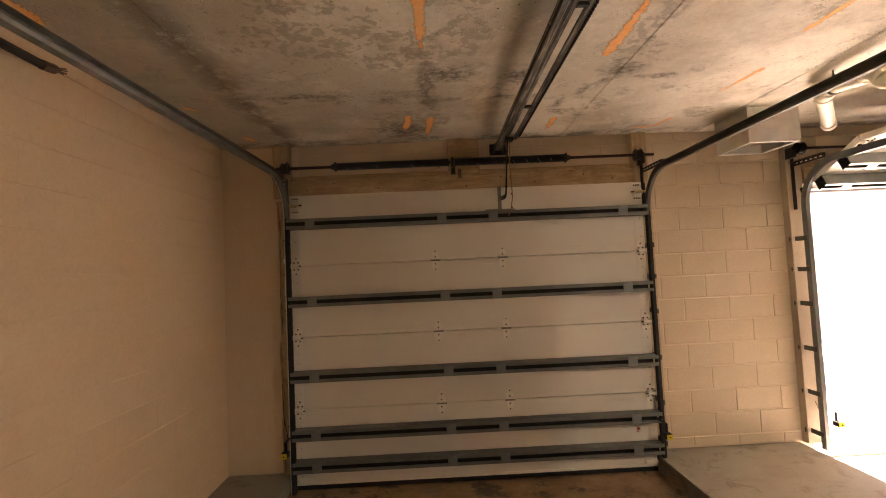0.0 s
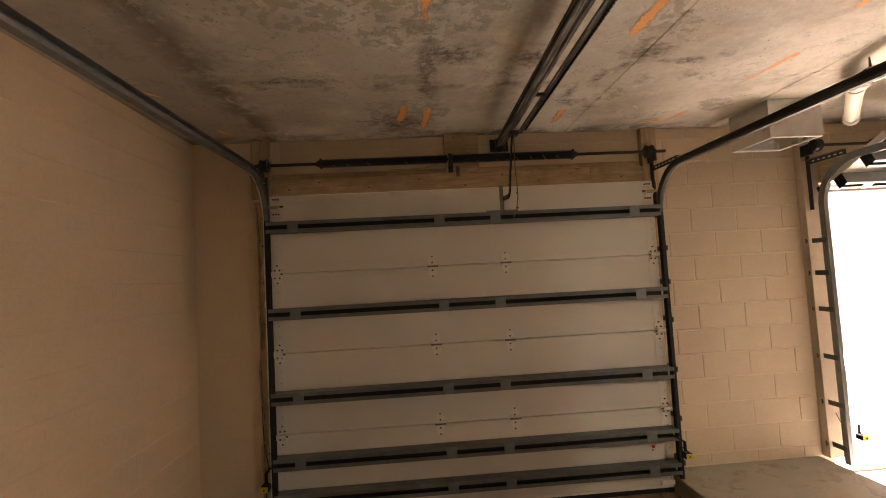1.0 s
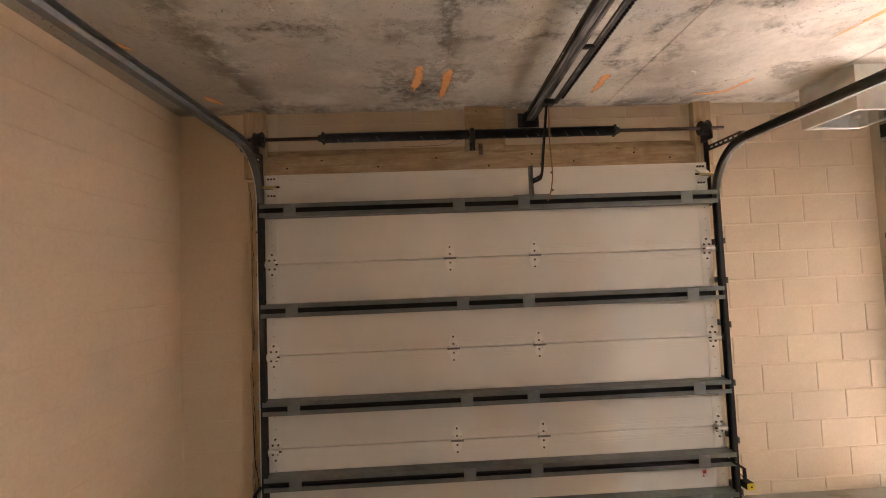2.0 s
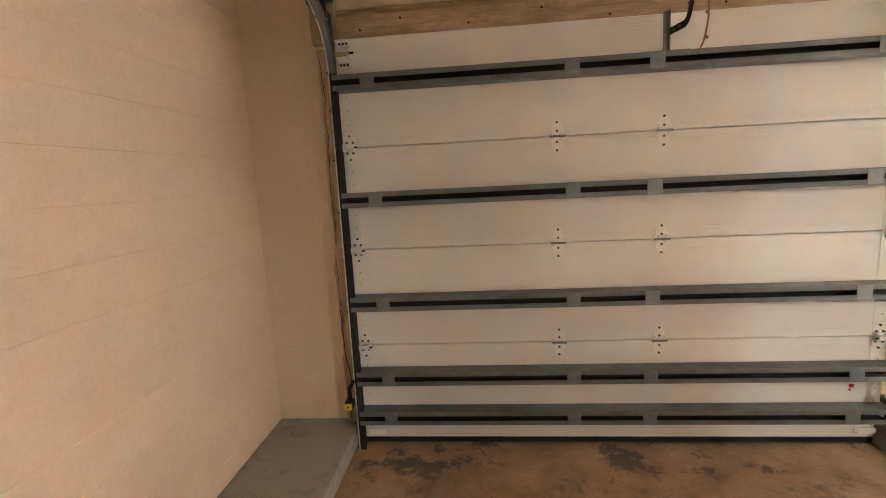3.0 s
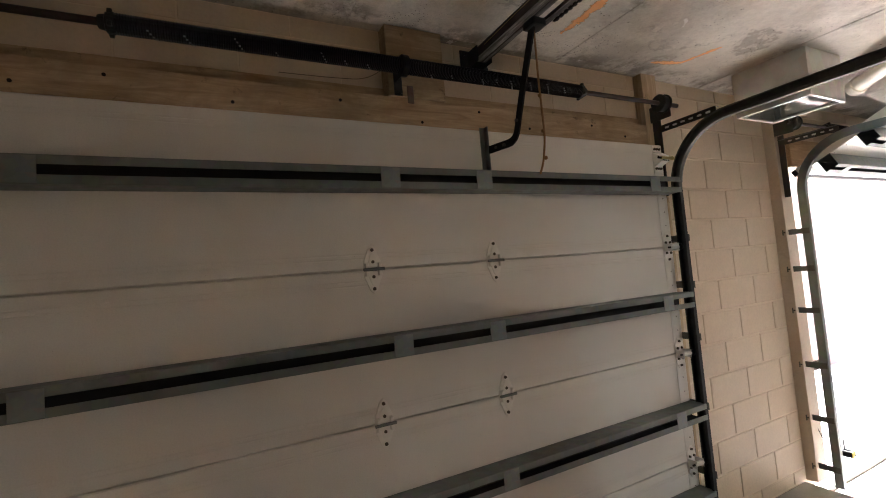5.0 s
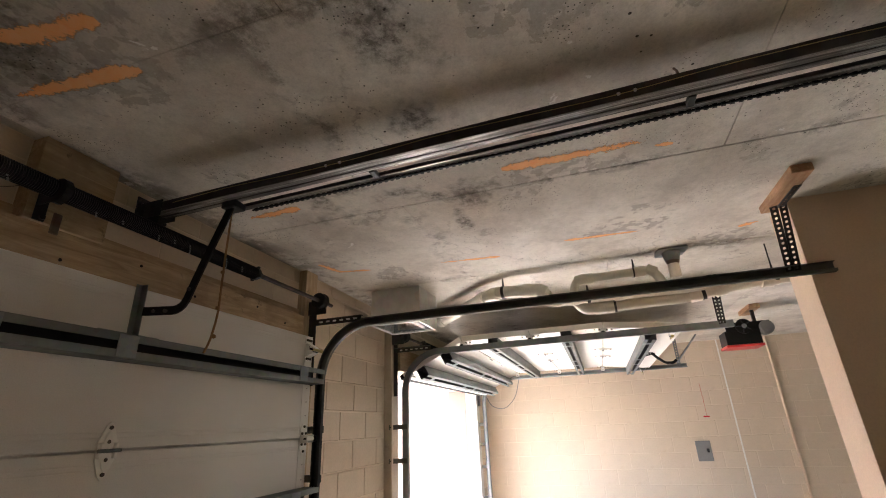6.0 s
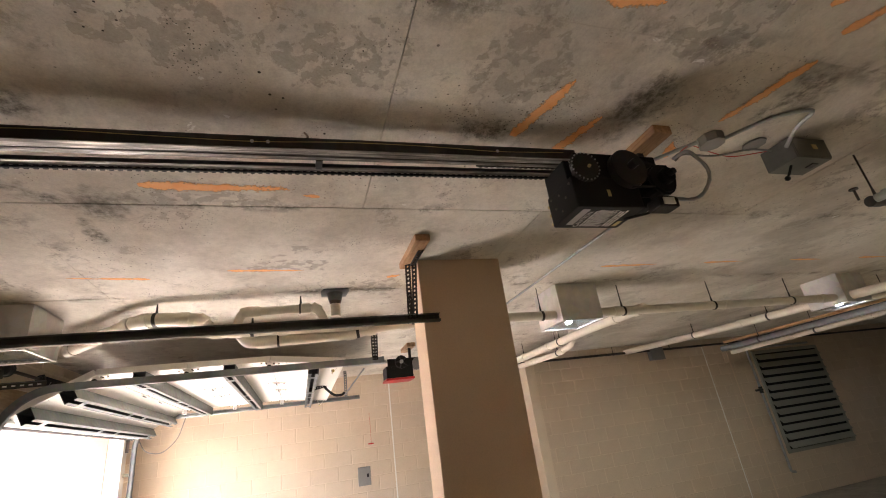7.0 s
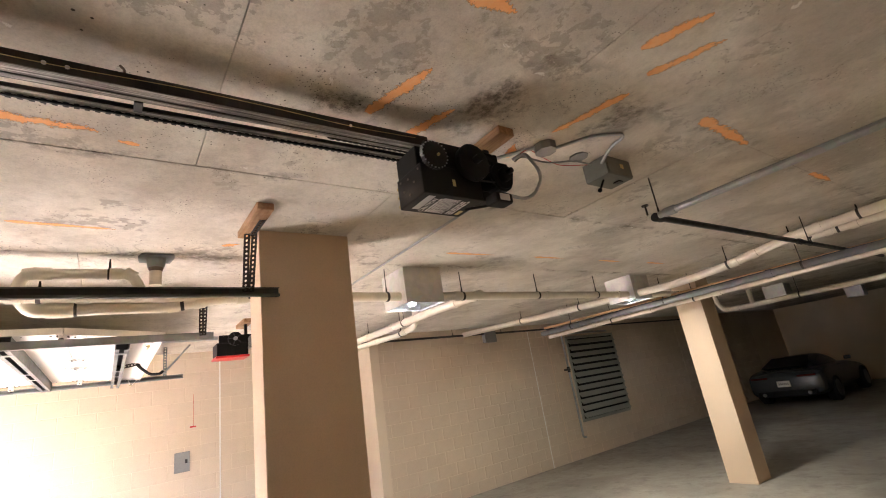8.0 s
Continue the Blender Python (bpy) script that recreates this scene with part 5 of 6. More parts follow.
# ---- pipes ----
def hanger_ring(p, axis, r, hung=True):
    """A steel ring round a pipe, hung by a rod from the ceiling."""
    p, axis = Vector(p), Vector(axis).normalized()
    side = axis.cross(Vector((0, 0, 1))).normalized()
    up = side.cross(axis).normalized()
    bm = bmesh.new()
    rows = []
    for k in range(20):
        a = 2 * math.pi * k / 20
        d = side * math.cos(a) + up * math.sin(a)
        rows.append([bm.verts.new(p + d * q + axis * w) for q, w in ((r - 0.002, -0.011), (r + 0.0035, -0.011), (r + 0.0035, 0.011), (r - 0.002, 0.011))])
    for k in range(20):
        u, w = rows[k], rows[(k + 1) % 20]
        for j in range(4):
            bm.faces.new((u[j], u[(j + 1) % 4], w[(j + 1) % 4], w[j]))
    top = H - 0.003
    z1 = p.z + r
    rod((p.x, p.y, z1), (p.x, p.y, min(z1 + 0.05, top)), 0.0085, 8, bm, 0.0055)
    if hung and top > z1 + 0.05:
        rod((p.x, p.y, z1 + 0.05), (p.x, p.y, top), 0.0045, 6, bm)
    return bm


def pipe_run(pts, r, mat, label, collars=(), hangers=(), bend=0.08, name="drain_pipe", n=14, clips=()):
    """pts: the run; collars, hangers and clips: fractions along it, of the whole straight length."""
    root = thing(name, pts[0], label, "pipe", "ceiling pipes")
    line = rounded(pts, bend, 8)
    part("pipe", tube(line, r, n), mat, root, "", True)
    lens = [0.0]
    for u, w in zip(line, line[1:]):
        lens.append(lens[-1] + (w - u).length)

    def at(f):
        s = f * lens[-1]
        for i in range(len(line) - 1):
            if lens[i + 1] >= s:
                k = (s - lens[i]) / max(lens[i + 1] - lens[i], 1e-6)
                return line[i].lerp(line[i + 1], k), (line[i + 1] - line[i]).normalized()
        return line[-1], (line[-1] - line[-2]).normalized()
    for f in collars:
        p, d = at(f)
        part("collar", rod(p - d * 0.034, p + d * 0.034, r + 0.0075, n, None, None, 0.002), mat, root, "", True)
    for f in hangers:
        p, d = at(f)
        part("hanger", hanger_ring(p, d, r), M_CLIP, root, "dark steel pipe hanger")
    for f in clips:
        p, d = at(f)
        part("clip", hanger_ring(p, d, r, False), M_CLIP, root, "dark steel pipe clip")
    return root


# cluster between the bays
pipe_run([(3.17, 3.56, 2.775), (2.66, 3.02, 2.815), (2.60, 2.88, 2.818), (2.60, 2.60, 2.80), (2.60, 2.545, 2.74)], 0.046, M_PVC, "cream plastic drain pipe with a bend under the ceiling", (0.03, 0.56, 0.66, 0.86, 0.95), (0.72,), 0.08)
pipe_run([(2.60, 2.60, 2.775), (2.60, 2.55, 2.705), (2.60, 2.35, 2.705), (2.60, 0.1, 2.68), (2.60, -4.95, 2.68)], 0.040, M_PVC, "long cream plastic drain pipe beside the pillars", (0.018, 0.034, 0.075, 0.15, 0.22, 0.42, 0.45, 0.62, 0.8), (0.20, 0.35, 0.46, 0.60, 0.74), 0.05, clips=(0.048,))
pipe_run([(2.57, 2.365, 2.73), (2.55, 2.335, 2.824), (2.55, 1.83, 2.832), (2.55, 1.795, 2.78), (2.56, 1.76, 2.70)], 0.031, M_PVC, "short looping cream plastic pipe under the ceiling", (0.16, 0.24, 0.70, 0.80), (0.655,), 0.045)
pipe_run([(2.69, 2.35, 2.70), (2.67, 2.30, 2.632), (2.64, 1.62, 2.640), (2.60, 1.28, 2.683), (2.60, 1.10, 2.685)], 0.041, M_PVC, "wide cream plastic drain pipe with a swept elbow", (0.14, 0.19, 0.62, 0.74, 0.95), (), 0.08, clips=(0.22, 0.66))
bm = plate([(2.385, 1.61), (2.44, 1.60), (2.575, 1.615), (2.58, 1.70), (2.57, 1.79), (2.46, 1.80), (2.39, 1.785)], 0.010, lambda q, u, v: Vector((u, v, H - 0.015 + q + (u - 2.48) * 0.02)))
solo("pipe_plate", bm, M_CLIPG, "bent grey steel plate round a pipe in the ceiling", "plate")
ps = thing("pipe_stub", (2.48, 1.70, H), "cream pipe stub in a grey collar under the ceiling", "pipe")
part("collar", rod((2.48, 1.70, H - 0.017), (2.48, 1.70, H - 0.075), 0.058, 18, None, 0.046), M_CLIPG, ps, "grey steel collar", True)
part("pipe", rod((2.48, 1.70, H - 0.07), (2.48, 1.70, 2.74), 0.036, 14), M_PVC, ps, "", True)
part("sealant", rod((2.48, 1.70, H - 0.075), (2.48, 1.70, H - 0.098), 0.044, 14, None, 0.037), M_SHAFT, ps, "rust-red sealant ring")
# branches behind the pillar
pipe_run([(2.60, -1.10, 2.70), (3.4, -1.10, 2.72), (6.36, -1.15, 2.73)], 0.046, M_PVC, "cream plastic drain branch to the block wall", (0.03, 0.12, 0.5, 0.7, 0.8, 0.92), (0.42, 0.7, 0.92))
pipe_run([(4.05, -1.22, 2.86), (4.10, -1.22, 2.66), (4.5, -1.2, 2.62), (6.3, -1.16, 2.66)], 0.036, M_PVC, "thin cream branch pipe with an elbow", (0.06, 0.18, 0.5, 0.75), (0.22,), 0.06)
pipe_run([(6.36, -3.75, 2.81), (4.24, -3.75, 2.73), (2.94, -3.75, 2.69), (2.03, -3.75, 2.66), (1.27, -3.75, 2.71), (0.73, -3.75, 2.81), (-0.3, -3.75, 2.85), (-1.85, -3.75, 2.85)], 0.048, M_PVC, "long cream plastic drain pipe across the garage", (0.3, 0.42, 0.62, 0.645, 0.69, 0.72, 0.80), (0.2, 0.35, 0.61, 0.69, 0.76), 0.25)
pipe_run([(0.75, -4.0, 2.80), (0.30, -4.0, 2.80), (-1.85, -4.0, 2.79)], 0.045, M_PVC, "cream plastic pipe across the rear ceiling", (0.05, 0.12, 0.2), (0.15,))
pipe_run([(5.0, -4.5, 2.54), (3.3, -4.5, 2.565), (-1.85, -4.5, 2.62)], 0.044, M_OLDPIPE, "thick dull galvanised pipe across the garage", (0.55,), (0.1, 0.35, 0.6, 0.75), 0.1, "steel_pipe")
pipe_run([(5.15, -4.85, 2.49), (2.6, -4.85, 2.54), (-1.85, -4.85, 2.60)], 0.034, M_PVC, "thin cream pipe beside the galvanised pipe", (0.15, 0.3, 0.45), (0.2, 0.4), 0.1)
solo("timber_batten", box(-1.8, 5.1, -4.72, -4.68, 2.635, 2.672, 0.004), M_BATTEN, "long orange timber batten slung beside the pipes", "board")
pipe_run([(-1.85, -0.755, 2.65), (0.47, -0.755, 2.65)], 0.021, M_GALV, "galvanised sprinkler pipe under the ceiling", (0.97,), (0.3,), 0.02, "sprinkler_pipe", 10)
sp = pipe_run([(0.50, -0.77, 2.65), (0.495, -6.2, 2.65)], 0.021, M_BLACKM, "dark sprinkler pipe running to the rear", (0.004, 0.45), (0.01, 0.5), 0.02, "sprinkler_pipe", 10)
for y in (-0.70, -3.6):
    bm = rod((0.51, y, 2.66), (0.51, y, 2.72), 0.006, 8)
    rod((0.51, y, 2.718), (0.51, y, 2.726), 0.02, 12, bm)
    part("sprinkler_head", bm, M_CLIP, sp)
pipe_run([(6.33, -1.3, 2.79), (6.33, -6.3, 2.80), (6.33, -14.0, 2.80)], 0.020, M_CLIP, "thin dark pipe along the top of the block wall", (0.2, 0.4), (0.02, 0.17, 0.27), 0.02, "wall_pipe", 10)
dp = pipe_run([(3.42, -8.0, 2.86), (3.41, -8.0, 2.66), (3.33, -8.0, 2.52), (3.1, -8.0, 2.50), (1.9, -8.0, 2.51), (-1.8, -8.0, 2.52)], 0.045, M_PVC, "cream plastic pipe deep in the garage", (0.03, 0.075, 0.11, 0.16), (0.3,), 0.08)
part("tee", rod((2.80, -8.0, 2.51), (2.80, -8.0, 2.80), 0.043, 14), M_PVC, dp, "upright branch of the pipe", True)
cable("wall_pipe", [(XW + 0.055, -1.5, 2.80), (XW + 0.055, 2.19, 2.80)], 0.021, M_BLACKM, "dark pipe along the top of the side wall")
bm = rod((XW + 0.055, 2.18, 2.80), (XW + 0.055, 2.25, 2.81), 0.024, 10)
for k in range(7):
    a = k * 0.9
    rod((XW + 0.055, 2.24, 2.81), (XW + 0.055 + 0.016 * math.cos(a), 2.31, 2.825 + 0.016 * math.sin(a)), 0.004, 5, bm)
solo("pipe_end", bm, M_SHAFT, "rusty frayed end of the wall pipe", "pipe")

# strap hanger of the track beside the pillar
th = thing("track_hanger", (1.7, 1.28, H), "reddish timber block with perforated steel straps for the track", "hanger")
part("block", box(1.47, 1.93, 1.235, 1.325, H - 0.045, H - 0.004, 0.004), M_WOODR, th, "reddish timber block")
part("strap", strap((1.845, 1.290, 2.885), (1.862, 1.302, 2.535), 0.036, normal=(-0.8, 0.6, 0)), M_CLIP, th, "black perforated strap")
part("strap", strap((1.835, 1.250, 2.885), (1.860, 1.272, 2.535), 0.036, normal=(-0.7, 0.7, 0)), M_CLIP, th, "black perforated strap")
part("strap", strap((1.60, 1.262, H - 0.0495), (1.85, 1.262, H - 0.0495), 0.034, normal=(0, 0, 1)), M_CLIP, th, "black perforated strap under the block")
th2 = thing("track_hanger", (3.24, 1.32, H), "black perforated steel straps holding the open door's track", "hanger")
part("strap", strap((3.22, 1.33, H - 0.006), (3.235, 1.33, 2.535), 0.036, normal=(-0.8, 0.6, 0)), M_CLIP, th2)
part("strap", strap((3.22, 1.295, H - 0.006), (3.235, 1.310, 2.535), 0.036, normal=(-0.7, 0.7, 0)), M_CLIP, th2)

# ---- opener of the open door ----
op2 = thing("garage_door_opener", (4.75, 0.72, H), "black and red door opener over the open bay", "door opener")
part("rail", box(4.73, 4.77, 0.95, 4.02, 2.735, 2.775, 0.003), M_GALV, op2, "galvanised opener rail")
part("housing", box(4.62, 4.88, 0.66, 0.98, 2.54, 2.68, 0.010, None, 2), M_DARK, op2, "black drive housing")
part("lens", box(4.61, 4.89, 0.65, 0.99, 2.515, 2.54, 0.006, None, 2), M_RED, op2, "red housing cover")
bm = rod((4.585, 0.80, 2.715), (4.612, 0.80, 2.715), 0.075, 24, None, None, 0.004)
wheel = part("pulley", bm, M_DARK, op2, "black spoked pulley", True)
part("hub", rod((4.572, 0.80, 2.715), (4.586, 0.80, 2.715), 0.022, 14), M_GALV, wheel, "bright steel hub")
for k in range(5):
    a = 2 * math.pi * k / 5
    part("spoke", rod((4.582, 0.80 + 0.02 * math.cos(a), 2.715 + 0.02 * math.sin(a)), (4.582, 0.80 + 0.068 * math.cos(a), 2.715 + 0.068 * math.sin(a)), 0.005, 6), M_BLACKM, wheel)
bm = rod((4.59, 0.60, 2.69), (4.70, 0.60, 2.69), 0.062, 16, None, None, 0.006)
for k in range(4):
    rod((4.60 + k * 0.028, 0.60, 2.69), (4.608 + k * 0.028, 0.60, 2.69), 0.068, 16, bm)
part("motor", bm, M_GREYBOX, op2, "grey finned electric motor", True)
part("chassis", box(4.615, 4.64, 0.56, 0.96, 2.67, 2.76, 0.003), M_DARK, op2)
part("strap", box(4.65, 4.68, 0.66, 0.69, 2.70, H - 0.05), M_CLIP, op2)
solo("mounting_plank", box(4.55, 4.95, 0.62, 0.72, H - 0.05, H - 0.004, 0.003), M_WOODR, "reddish timber plank over the second opener", "board")
part("arm", tube(rounded([(4.75, 1.69, 2.545), (4.75, 1.655, 2.50), (4.75, 1.57, 2.425), (4.75, 1.49, 2.425), (4.75, 1.46, 2.45)], 0.05), 0.014, 8), M_DARK, op2, "curved black arm")
part("arm", strap((4.75, 1.85, 2.515), (4.75, 1.66, 2.545), 0.036), M_CLIP, op2, "black perforated arm")
part("link", strap((4.75, 1.445, 2.385), (4.75, 1.445, 2.69), 0.034), M_CLIPG, op2, "grey perforated link")
part("link", rod((4.75, 1.46, 2.42), (4.75, 1.22, 2.70), 0.009, 8), M_GALV, op2)
cable("cable", [(6.37, 3.95, 2.36), (6.40, 3.86, 2.14), (6.40, 3.66, 2.09), (6.40, 3.48, 2.25), (6.365, 3.40, 2.52)], 0.006, M_GREYBOX, "slack loop of lift cable by the open door", 0.15)

# ---- sensors by the doors ----
def door_sensor(x, y, z, f, label):
    root = thing("door_sensor", (x, y, z), label, "sensor", "door sensors")
    bm = extrude(channel([(y + 0.02, z + 0.01), (y + 0.02, z + 0.09), (4.075, z + 0.09)], 0.003), x - 0.012, x + 0.012, along_x)
    part("bracket", bm, M_DARK, root, "black bent bracket")
    part("body", box(x - 0.026, x + 0.026, y - 0.03, y + 0.035, z - 0.022, z + 0.022, 0.004), M_DARK, root)
    part("face", box(x - 0.024, x + 0.024, y - 0.036, y - 0.029, z - 0.020, z + 0.020, 0.002), M_YELLOW, root, "yellow sensor face")
    part("eye", rod((x, y - 0.037, z), (x, y - 0.040, z), 0.006, 8), M_DARK, root)
    part("wire", tube(rounded([(x - f * 0.02, y + 0.03, z), (x - f * 0.05, 4.04, z + 0.05), (x - f * 0.09, 4.07, z + 0.2), (x - f * 0.10, 4.08, z + 0.5)], 0.05), 0.0025, 6), M_DARK, root)
    return root


door_sensor(-1.262, 3.80, 0.345, 1, "yellow-faced safety sensor on a black bracket by the closed door")
door_sensor(1.830, 3.80, 0.335, -1, "yellow-faced safety sensor by the closed door's other track")
door_sensor(3.36, 3.93, 0.31, 1, "yellow-faced safety sensor by the open door")

# ---- far walls ----
pb = thing("wall_box", (XE, 1.02, 1.43), "grey steel switch box on the block wall", "switch box")
part("body", box(XE - 0.022, XE - 0.004, 0.925, 1.115, 1.30, 1.56, 0.003), M_GREYBOX, pb)
part("latch", box(XE - 0.03, XE - 0.021, 0.955, 0.985, 1.41, 1.46, 0.002), M_DARK, pb)
solo("red_tag", box(XE - 0.012, XE - 0.003, 0.85, 0.93, 1.865, 1.885, 0.002), M_RED, "small red tag on the block wall", "tag")
solo("red_string", tube([(XE - 0.008, 0.885, 1.885), (XE - 0.006, 0.884, 2.10), (XE - 0.006, 0.89, 2.33)], 0.0022, 5), M_RED, "thin red string hanging on the block wall", "string")
solo("wall_seam", box(XE - 0.006, XE + 0.006, 0.525, 0.545, 0.105, H - 0.004, 0.002), M_DOORTRIM, "pale sealed movement joint in the block wall", "joint", kind="structure")
solo("wall_conduit", rod((XE - 0.02, -0.09, 0.105), (XE - 0.02, -0.09, H - 0.004), 0.017, 10), M_WALL, "painted conduit up the block wall", "pipe", smooth=True)
solo("wall_seam", box(XE2 - 0.006, XE2 + 0.006, -5.57, -5.55, 0.0, H - 0.15, 0.002), M_DOORTRIM, "pale sealed movement joint deep in the garage", "joint", kind="structure")
solo("wall_seam", box(XE2 - 0.004, XE2 + 0.006, -6.14, -6.12, 0.0, H - 0.15, 0.001), M_WALL, "painted joint beside the louvre", "joint", kind="structure")
solo("wall_seam", box(XE2 - 0.005, XE2 + 0.006, -11.73, -11.70, 0.0, H - 0.1, 0.001), M_JOINT, "pale joint in the rear block wall", "joint", kind="structure")

lv = thing("window_1", (XE2, -7.66, 0.76), "grey metal louvre set in the block wall", "louvre", kind="structure")
ya, yb, za, zb = -8.54, -6.80, 0.76, 2.54
bm = box(XE2 - 0.03, XE2 + 0.004, ya - 0.03, ya, za - 0.03, zb + 0.06)
box(XE2 - 0.03, XE2 + 0.004, yb, yb + 0.06, za - 0.06, zb + 0.06, 0, bm)
box(XE2 - 0.03, XE2 + 0.004, ya, yb, zb, zb + 0.06, 0, bm)
box(XE2 - 0.03, XE2 + 0.004, ya, yb, za - 0.06, za, 0, bm)
part("window_frame", bm, M_LOUVRE, lv)
part("backing", box(XE2 - 0.0025, XE2 - 0.0005, ya, yb, za, zb), M_DARK, lv)
for k in range(12):
    z = za + (k + 0.5) * (zb - za) / 12
    prof = [(XE2 - 0.085, z - 0.050), (XE2 - 0.079, z - 0.058), (XE2 - 0.004, z + 0.036), (XE2 - 0.010, z + 0.044)]
    part("slat", extrude([(u, v) for u, v in prof], ya, yb, along_y), M_LOUVRE, lv)
pv = thing("valve_pipe", (XE2 - 0.06, -6.58, 0.41), "grey standpipe with a valve beside the louvre", "pipe")
part("pipe", tube(rounded([(XE2 - 0.06, -8.3, 2.66), (XE2 - 0.06, -6.58, 2.66), (XE2 - 0.06, -6.58, 0.42), (XE2 - 0.14, -6.58, 0.42)], 0.05), 0.022, 10), M_GALV, pv, "", True)
bm = rod((XE2 - 0.10, -6.58, 1.86), (XE2 - 0.10, -6.40, 1.86), 0.02, 8)
rod((XE2 - 0.06, -6.58, 1.80), (XE2 - 0.06, -6.58, 1.92), 0.034, 10, bm)
part("valve", bm, M_BLACKM, pv)
gb = thing("wall_box", (XE2, -4.25, 2.75), "grey junction box high on the block wall", "switch box")
part("body", box(XE2 - 0.10, XE2 - 0.002, -4.55, -4.25, 2.62, 2.84, 0.004), M_GREYBOX, gb)


# ---- parked car ----
def car(x, y, label):
    """A low sports coupe seen from behind; its tail at y, its nose towards -y."""
    root = thing("car", (x, y - 2.2, 0), label, "car")
    L, W = 4.5, 0.96

    def ring(s, half, zb, zmid, ztop, topw):
        pts = [(-half * 0.90, zb), (-half, zb + 0.10), (-half, zmid - 0.10), (-half * 0.95, zmid), (-topw, ztop - 0.02), (-topw * 0.6, ztop),
               (topw * 0.6, ztop), (topw, ztop - 0.02), (half * 0.95, zmid), (half, zmid - 0.10), (half, zb + 0.10), (half * 0.90, zb)]
        return [Vector((x + u, y - s, v)) for u, v in pts]

    st = [(0.0, 0.78, 0.34, 0.74, 0.80, 0.60), (0.06, 0.90, 0.26, 0.82, 0.90, 0.70), (0.25, 0.955, 0.20, 0.88, 0.96, 0.74), (0.6, 0.96, 0.18, 0.92, 0.99, 0.78),
          (1.4, 0.95, 0.18, 0.92, 0.98, 0.80), (2.5, 0.92, 0.18, 0.88, 0.95, 0.80), (3.2, 0.93, 0.18, 0.84, 0.90, 0.78), (4.0, 0.93, 0.2, 0.72, 0.78, 0.70), (4.4, 0.86, 0.24, 0.60, 0.64, 0.62), (4.5, 0.70, 0.30, 0.50, 0.54, 0.5)]
    b = bmesh.new()
    rings = [[b.verts.new(v) for v in ring(*q)] for q in st]
    for r0, r1 in zip(rings, rings[1:]):
        for k in range(12):
            b.faces.new((r0[k], r0[(k + 1) % 12], r1[(k + 1) % 12], r1[k]))
    b.faces.new(rings[0][::-1])
    b.faces.new(rings[-1])
    body = part("body", b, M_CARPAINT, root, "metallic grey body", True)
    sub = body.modifiers.new("round", "SUBSURF")
    sub.levels = sub.render_levels = 1
    b = bmesh.new()
    cab = [(0.38, 0.70, 0.96, 0.60), (0.85, 0.72, 1.16, 0.56), (1.5, 0.73, 1.28, 0.54), (2.1, 0.73, 1.27, 0.54), (2.9, 0.72, 0.93, 0.62)]
    rr = []
    for s, half, zt, tw in cab:
        rr.append([b.verts.new((x + u, y - s, v)) for u, v in ((-half, 0.90), (-tw - 0.02, zt - 0.05), (-tw * 0.8, zt), (tw * 0.8, zt), (tw + 0.02, zt - 0.05), (half, 0.90))])
    for r0, r1 in zip(rr, rr[1:]):
        for k in range(5):
            b.faces.new((r0[k], r0[k + 1], r1[k + 1], r1[k]))
    b.faces.new(rr[0])
    b.faces.new(rr[-1][::-1])
    cabin = part("cabin", b, M_CARPAINT, root, "", True)
    sub = cabin.modifiers.new("round", "SUBSURF")
    sub.levels = sub.render_levels = 1
    b = bmesh.new()
    q = [b.verts.new(v) for v in ((x - 0.58, y - 0.36, 1.0), (x + 0.58, y - 0.36, 1.0), (x + 0.47, y - 1.05, 1.235), (x - 0.47, y - 1.05, 1.235))]
    b.faces.new(q)
    r = bmesh.ops.extrude_face_region(b, geom=b.faces[:])
    bmesh.ops.translate(b, verts=[v for v in r["geom"] if isinstance(v, bmesh.types.BMVert)], vec=(0, 0.01, 0.02))
    part("rear_window", b, M_CARGLASS, root, "dark rear window")
    for f in (-1, 1):
        part("tail_light", box(x + f * 0.58 - 0.22, x + f * 0.58 + 0.22, y - 0.06, y + 0.012, 0.755, 0.80, 0.012), M_CARLIGHT, root, "dark red tail light")
        for s in (0.85, 3.55):
            bm = rod((x + f * 0.72, y - s, 0.335), (x + f * 0.965, y - s, 0.335), 0.335, 28, None, None, 0.03)
            wheel = part("wheel", bm, M_RUBBER, root, "black tyre", True)
            bm = rod((x + f * 0.90, y - s, 0.335), (x + f * 0.972, y - s, 0.335), 0.23, 20, None, None, 0.01)
            part("rim", bm, M_GREYBOX, wheel)
        part("mirror", box(x + f * 0.98 - 0.08, x + f * 0.98 + 0.08, y - 2.45, y - 2.33, 0.96, 1.06, 0.03, None, 2), M_CARPAINT, root)
        part("exhaust", rod((x + f * 0.55, y - 0.15, 0.33), (x + f * 0.55, y + 0.03, 0.33), 0.05, 14), M_GALV, root)
    part("diffuser", box(x - 0.72, x + 0.72, y - 0.2, y + 0.015, 0.26, 0.42, 0.02), M_DARK, root)
    pl = part("number_plate", box(x - 0.16, x + 0.16, y + 0.005, y + 0.022, 0.52, 0.68, 0.004), M_WHITE, root, "white number plate")
    bm = bmesh.new()
    for k in range(6):
        box(x - 0.12 + k * 0.042, x - 0.095 + k * 0.042, y + 0.0225, y + 0.0235, 0.57, 0.63, 0, bm)
    part("plate_bars", bm, M_GREYBOX, pl)
    return root


